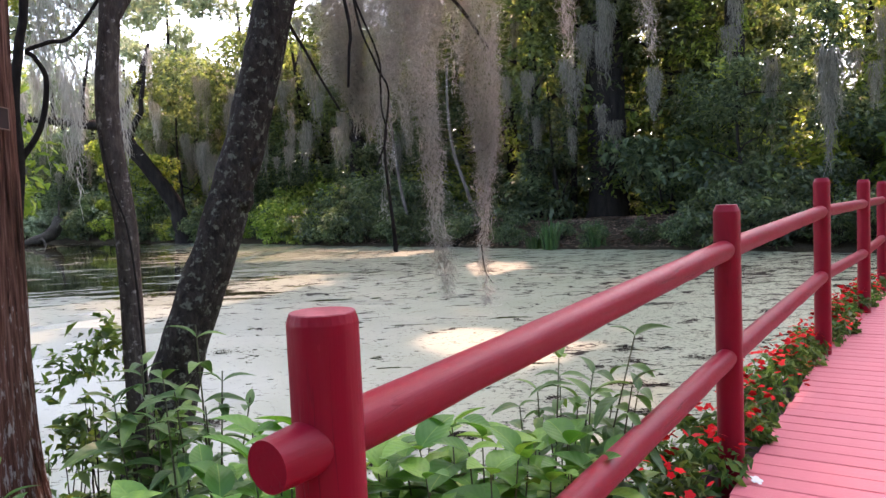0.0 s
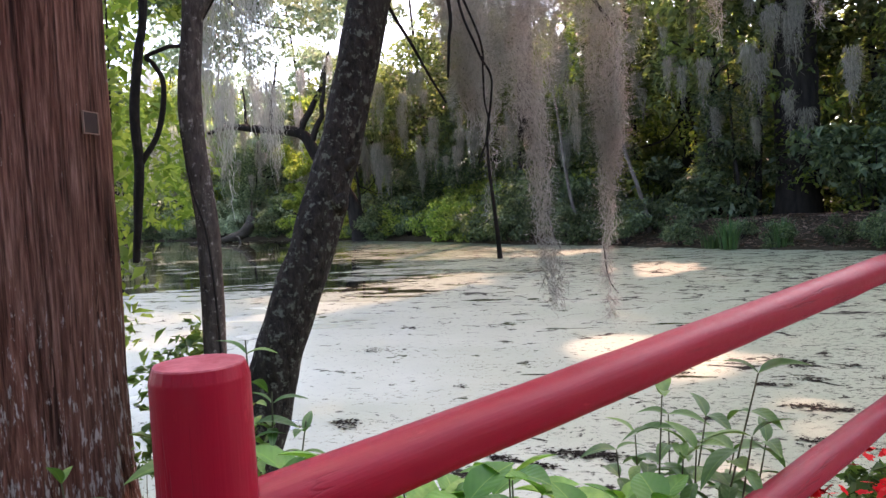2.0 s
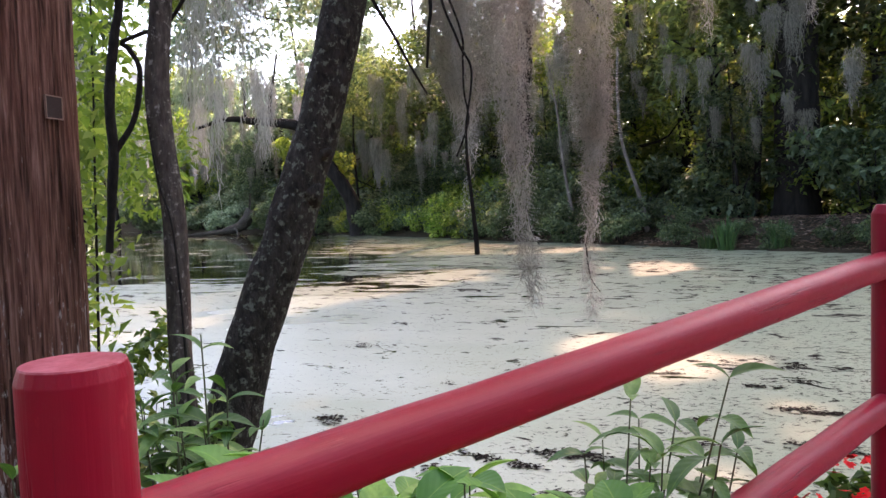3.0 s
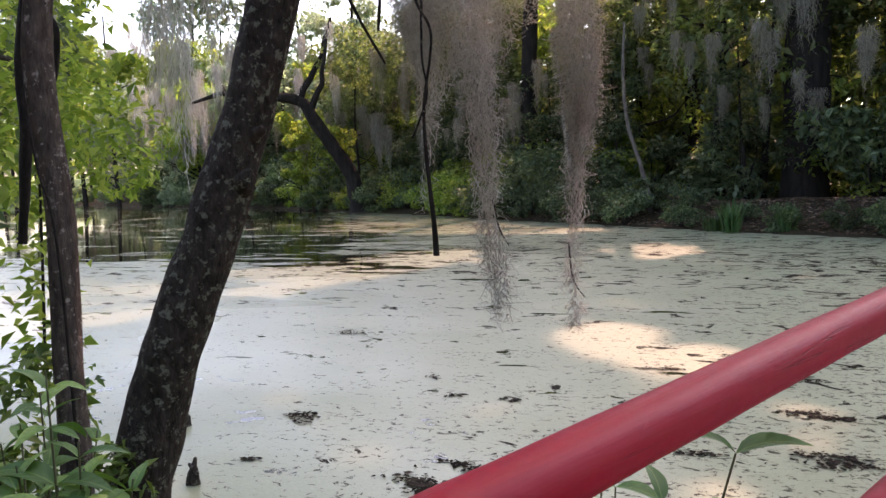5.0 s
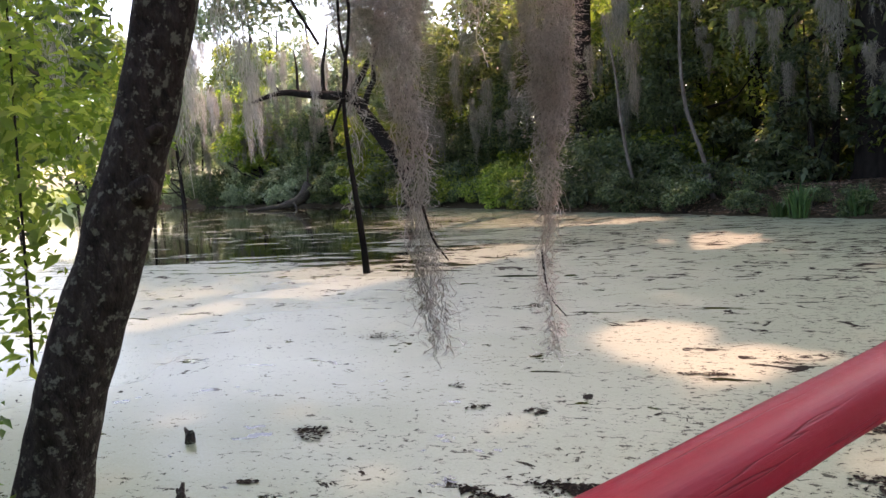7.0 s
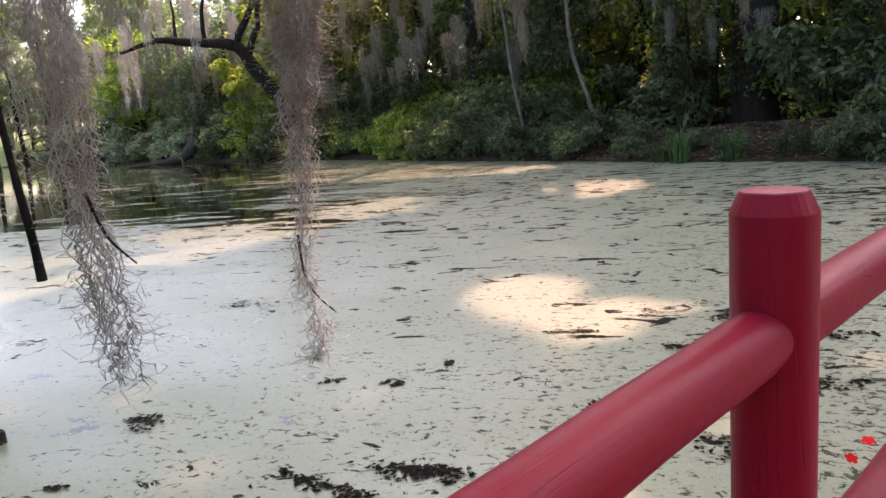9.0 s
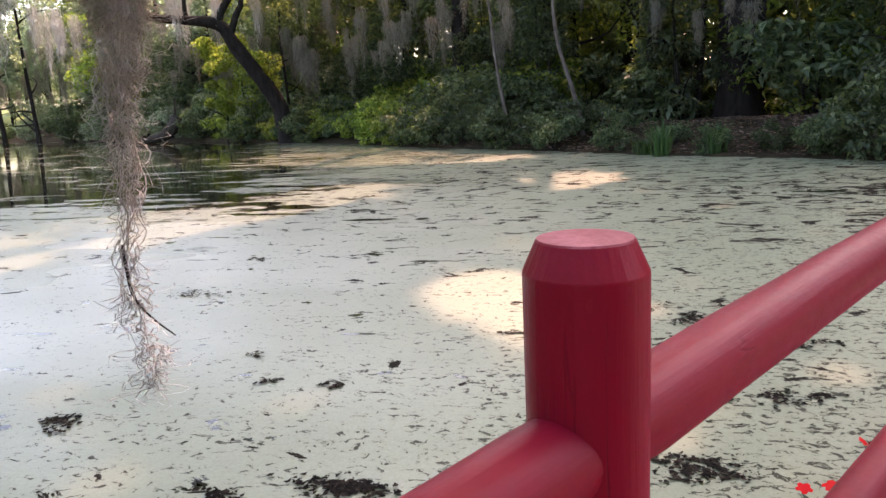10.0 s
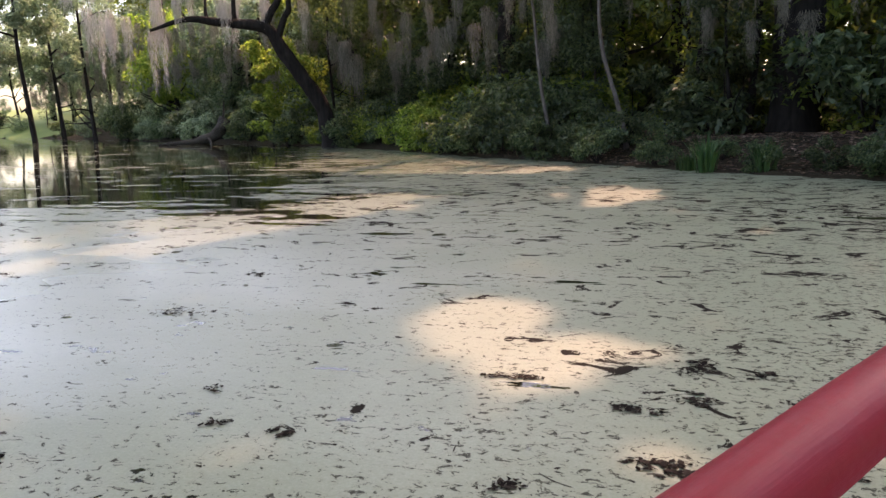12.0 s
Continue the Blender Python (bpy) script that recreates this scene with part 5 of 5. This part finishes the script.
leafy_plant(ground_at(0.48, 2.86), [(0.75, 2.70, 1.55), (0.62, 2.8, 1.40), (0.42, 2.8, 1.34), (0.70, 2.86, 1.28), (0.36, 2.9, 1.26), (0.55, 2.72, 1.30), (0.52, 2.95, 1.36), (0.66, 2.66, 1.2), (0.58, 2.62, 1.36), (0.45, 2.72, 1.24), (0.78, 2.80, 1.33), (0.72, 2.62, 1.40), (0.50, 2.80, 1.46)], "tall shrub with drooping narrow leaves beside the rail", BLADE_SLIM, 0.175, 522, "", (-28, 18), 9, 0.3)
leafy_plant(ground_at(-1.50, 2.62), [(-1.50, 2.65, 1.16), (-1.42, 2.6, 1.05), (-1.58, 2.6, 1.0)], "young leafy shoots at the foot of the cedar", BLADE_SLIM, 0.15, 523, "", (0, 50), 4)


def leafy_cloud(name, label, at, radius, n, size, seed, mat, stems=5, lumps=10, lump=0.12):
    rng = np.random.default_rng(seed)
    t = thing(name, label, "shrub", at=at)
    c, o = clumps(rng, lumps, np.array(radius), n, lump)
    part("foliage", leaves(Geo(), c + (0, 0, radius[2]), size, rng, outward=o * 0.4), mat, t)
    g = Geo()
    for k in range(stems):
        a = rng.uniform(0, 6.28)
        tube(g, limb_line(rng, (0, 0, -0.1), (math.cos(a) * radius[0], math.sin(a) * radius[1], radius[2] * 2), radius[2] * 1.3, 0.12), [0.006, 0.002], 5)
    part("wood", g, VINE, t)


leafy_cloud("bank_shrub", "small-leaved shrub at the foot of the thin tree", (-1.42, 3.25, height(-1.42, 3.25)), (0.20, 0.16, 0.72), 430, 0.062, 1, LEAF_VINE, 7, 16, 0.10)
leafy_cloud("bank_shrub", "small-leaved shrub between the trees", (-1.25, 3.2, height(-1.25, 3.2)), (0.22, 0.16, 0.34), 330, 0.06, 2, LEAF_VINE, 7, 14, 0.11)
leafy_cloud("bank_shrub", "dark leafy shrub at the foot of the leaning tree", (-1.32, 3.45, height(-1.32, 3.45)), (0.20, 0.15, 0.42), 520, 0.06, 3, LEAF_VINE, 5, 12, 0.10)
leafy_cloud("bank_shrub", "wispy shrub leaning from behind the cedar", (-1.85, 3.75, height(-1.85, 3.75)), (0.28, 0.2, 0.62), 240, 0.06, 4, LEAF_VINE, 7, 12, 0.13)
leafy_cloud("bank_shrub", "low leafy weeds at the foot of the cedar", (-1.75, 2.45, height(-1.75, 2.45)), (0.25, 0.2, 0.16), 320, 0.07, 5, LEAF_NEAR, 5, 9, 0.10)


def cedar_climber():
    """A leafy creeper that hangs past the cedar."""
    rng = np.random.default_rng(41)
    t = thing("creeper", "bright green creeper hanging beside the west bank", "vine", at=(-3.72, 5.72, 0.9))
    line = spline([(0, 0, 0), (0.02, 0.02, 0.7), (0.06, 0.02, 1.5), (0.08, 0.05, 2.4), (0.10, 0.08, 3.8)], 6)
    part("stem", tube(Geo(), line, [0.012, 0.006], 6), VINE, t)
    n = 620
    f = rng.uniform(0, 1, n) ** 0.75
    c = line[(f * (len(line) - 1)).astype(int)] + rng.normal(size=(n, 3)) * (0.11, 0.14, 0.12)
    # bright leaf colour that already holds the sunlight
    part("foliage", leaves(Geo(), c, 0.11, rng, slim=0.5, droop=0.5), LEAF_SUN_TINT, t)


cedar_climber()


# red bedding flowers in a trough along the bridge
def flower_mesh():
    g = Geo()
    for k in range(5):
        a = k * 2 * math.pi / 5
        u, w = np.array((math.cos(a), math.sin(a), 0)), np.array((-math.sin(a), math.cos(a), 0))
        g.add([(0, 0, 0.002), u * 0.55 - w * 0.42 + (0, 0, 0.05), u * 1.0 - w * 0.25 + (0, 0, 0.0), u * 1.0 + w * 0.25 + (0, 0, 0.0), u * 0.55 + w * 0.42 + (0, 0, 0.05)], [(0, 1, 2, 3, 4)])
    return g.mesh("flower", PETAL)


def build_flowers():
    rng, rn = random.Random(8), np.random.default_rng(8)
    flower = flower_mesh()
    line = [Vector(p) for p in POSTS]
    a, b = line[1], line[2]
    spots = []
    for s in np.arange(-0.62, 6.6, 0.27):
        if s < 2.75:
            q = a + (b - a).normalized() * s
        else:
            q = b + (line[3] - b).normalized() * (s - 2.75)
        spots.append((Vector((q.x, q.y, 0)) - BRIDGE_SIDE * rng.uniform(0.04, 0.20), s))
    t = thing("flower_trough", "dark timber trough fixed along the outside of the bridge", "planter", at=tuple(Vector((a.x, a.y, 0.45))))
    o = Vector((a.x, a.y, 0.45))
    ends = (a - (b - a).normalized() * 0.8, b, line[3] + (line[3] - b).normalized() * 0.9)
    for p, q in zip(ends, ends[1:]):
        pts = [tuple(Vector((p.x, p.y, 0.55)).lerp(Vector((q.x, q.y, 0.55)), k / 6) - BRIDGE_SIDE * 0.11 - o) for k in range(7)]
        part("trough", tube(Geo(), pts, [0.15] * 7, 4), PLANTER, t)
    variants = []
    for v in range(3):
        c, ou = clumps(rn, 9, np.array((0.13, 0.13, 0.11)), 170, 0.07)
        variants.append(leaves(Geo(), c + (0, 0, 0.12), 0.060, rn, outward=ou * 0.5).mesh("foliage", LEAF_VINE))
    for k, (q, s) in enumerate(spots):
        pl = thing("bedding_plant", "red-flowered bedding plant beside the bridge deck", "flowers", "red bedding plants", at=(q.x, q.y, 0.68), rz=rng.uniform(0, 6.28), scale=rng.uniform(0.95, 1.2))
        part("foliage", variants[k % 3], None, pl)
        for j in range(rng.randint(14, 20)):
            an, rr = rng.uniform(0, 6.28), rng.uniform(0.02, 0.19)
            z = 0.15 + 0.11 * math.sqrt(max(0, 1 - (rr / 0.2) ** 2)) + rng.uniform(-0.03, 0.02)
            sc = rng.uniform(0.015, 0.023)
            m = Matrix.LocRotScale(Vector((math.cos(an) * rr, math.sin(an) * rr, z)), Euler((rng.uniform(-0.7, 0.7), rng.uniform(-0.7, 0.7), rng.uniform(0, 6))), Vector((sc, sc, sc)))
            part("flower", flower, None, pl, m=m)
    for k in range(3):
        g = Geo()
        rg = np.random.default_rng(60 + k)
        c, ou = clumps(rg, 8, np.array((0.09, 0.09, 0.13)), 170, 0.05)
        leaves(g, c + (0, 0, 0.13), 0.03, rg, slim=0.25)
        q = spots[k][0] - BRIDGE_SIDE * 0.14
        ob = part("fern_tuft", g, LEAF_NEAR, m=Matrix.Translation((q.x - 0.05 * k, q.y, 0.62)))
        tagged(ob, "feathery pale green tuft among the flowers", "plant", "feathery tufts", "stuff")
    me = flower.copy()
    me.materials[0] = PETAL_WHITE
    q = spots[2][0] + BRIDGE_SIDE * 0.13
    tagged(part("fallen_flower", me, None, m=Matrix.LocRotScale(Vector((q.x + 0.04, q.y - 0.05, 0.752)), Euler((0.3, 0.2, 0)), Vector((0.03, 0.03, 0.03)))), "small white flower lying on the red deck", "flower")


build_flowers()


# ---- drift on the water ----
def drift_patch(x, y, rx, ry, n, seed, turn=0.0):
    rng = np.random.default_rng(seed)
    k = rng.integers(3, 6)
    c = rng.normal(size=(k, 2)) * 0.5
    p = c[rng.integers(0, k, n)] + rng.normal(size=(n, 2)) * 0.28
    p = p * (rx, ry)
    g = leaves(Geo(), np.column_stack([p, np.zeros(n)]), 0.05, rng, slim=0.6, droop=0.0)
    v = g.v[0].reshape(-1, 4, 3)
    v[..., 2] = 0.008 + np.abs(v[..., 2]) * 0.18
    ob = part("drift_patch", g, DEBRIS, m=Matrix.Translation((x, y, 0)) @ Euler((0, 0, turn)).to_matrix().to_4x4())
    tagged(ob, "dark raft of dead leaves floating on the duckweed", "floating leaves", "floating leaf rafts", "stuff")


for k, (x, y, rx, ry, n) in enumerate([(-0.95, 5.9, 0.42, 0.22, 300), (-0.45, 6.2, 0.35, 0.12, 140), (0.24, 6.35, 0.45, 0.16, 240), (2.0, 6.9, 0.34, 0.18, 220), (1.94, 7.95, 0.22, 0.10, 90), (0.78, 9.33, 0.34, 0.09, 110),
                                       (1.69, 8.84, 0.18, 0.14, 90), (-0.57, 7.95, 0.08, 0.07, 40), (2.4, 9.82, 0.26, 0.14, 110), (2.22, 9.09, 0.18, 0.10, 70), (-3.25, 10.67, 0.30, 0.22, 90), (-2.35, 7.1, 0.22, 0.18, 110),
                                       (-2.29, 6.1, 0.10, 0.04, 36), (1.95, 8.05, 0.26, 0.12, 80), (-1.15, 8.0, 0.07, 0.05, 26), (1.1, 7.6, 0.16, 0.08, 50), (2.6, 8.0, 0.25, 0.12, 90), (3.0, 9.2, 0.3, 0.12, 90), (-1.6, 8.6, 0.12, 0.05, 26), (0.9, 6.9, 0.2, 0.1, 60)]):
    drift_patch(x, y, rx, ry, n, 700 + k, (k * 1.7) % 0.8 - 0.4)


def snag(x, y, h, seed, label):
    rng = np.random.default_rng(seed)
    t = thing("snag", label, "driftwood", at=(x, y, 0))
    g = Geo()
    for k in range(4):
        tube(g, spline([(rng.normal() * 0.03, rng.normal() * 0.03, -0.15), (rng.normal() * 0.03, 0, h * 0.5), (rng.normal() * 0.04, rng.normal() * 0.04, h * rng.uniform(0.6, 1.1))], 4), [0.042, 0.028, 0.010], 7, 0.35, seed + k, 12)
    part("wood", g, BARK_OAK, t)


snag(-2.45, 5.62, 0.16, 1, "rotten wooden snag standing in the water")
snag(-3.26, 6.72, 0.10, 2, "dark curled leaf standing up from the water")


def build_west_moss():
    rng = random.Random(51)
    for k in range(26):
        x, y = (rng.uniform(-8.5, -3.6), rng.uniform(6.2, 9.0)) if k < 16 else (rng.uniform(-12.5, -8.5), rng.uniform(9.0, 12.0))
        z = rng.uniform(3.6, 5.4)
        t = thing("hanging_moss", "thin grey moss hanging in the west bank trees", "moss", "west bank moss", at=(x, y, z))
        h = rng.uniform(0.8, 2.0)
        moss_strand("beard", [(0, 0, 0), (0.03, 0, -h * 0.4), (0.0, 0.02, -h * 0.75), (0.02, 0, -h)], [0.13, 0.10, 0.06, 0.01], 220, 800 + k, 0.3, 0.004, MOSS, parent=t, segs=5)


build_west_moss()


def build_overhanging_branches():
    """Leafy sprays that hang into view at the top, from the trees on the bank."""
    rng = np.random.default_rng(66)
    for k, (x, y, z, r) in enumerate([(-3.4, 6.6, 4.6, 0.7), (-5.0, 8.5, 5.2, 0.9), (-2.6, 8.0, 5.6, 0.7), (-6.8, 10.5, 5.8, 1.2), (-9.0, 14.0, 6.6, 1.6), (-4.6, 12.5, 7.2, 1.2), (-12.0, 19.0, 8.6, 2.0), (-7.5, 19.0, 9.2, 1.6), (-10.0, 20.0, 7.6, 2.2), (-7.6, 21.0, 8.0, 1.9), (-13.0, 22.0, 7.8, 2.4), (-5.6, 19.5, 7.7, 1.4), (-10.8, 24.0, 9.4, 2.4), (-8.2, 11.2, 3.9, 1.3), (-9.6, 12.0, 4.3, 1.5)]):
        t = thing("leafy_bough", "leafy bough hanging over the west side of the pond", "branch", "leafy boughs", at=(x, y, z))
        g = Geo()
        tip = np.array((0.6 * r, 0, -0.2 * r))
        line = spline([tuple(-tip * 3 + (0, 0, 1.2 * r)), tuple(-tip + (0, 0, 0.4 * r)), (0, 0, 0), tuple(tip)], 5)
        part("limb", tube(g, line, [0.03 * r + 0.02, 0.008], 6, 0.1, k), BARK_THIN, t)
        c, o = clumps(rng, 12, np.array((r, r * 0.7, r * 0.45)), int(500 * r) + 200, 0.3 * r)
        # most sprays take leaf colours with sunlight or haze put in
        part("foliage", leaves(Geo(), c, 0.13 + 0.03 * r, rng, outward=o * 0.4), (LEAF_HAZE_TINT if 8 <= k < 13 else LEAF_SUN_TINT if k > 12 else (LEAF_SUN_TINT, LEAF_SHRUB)[k % 2]), t)


build_overhanging_branches()
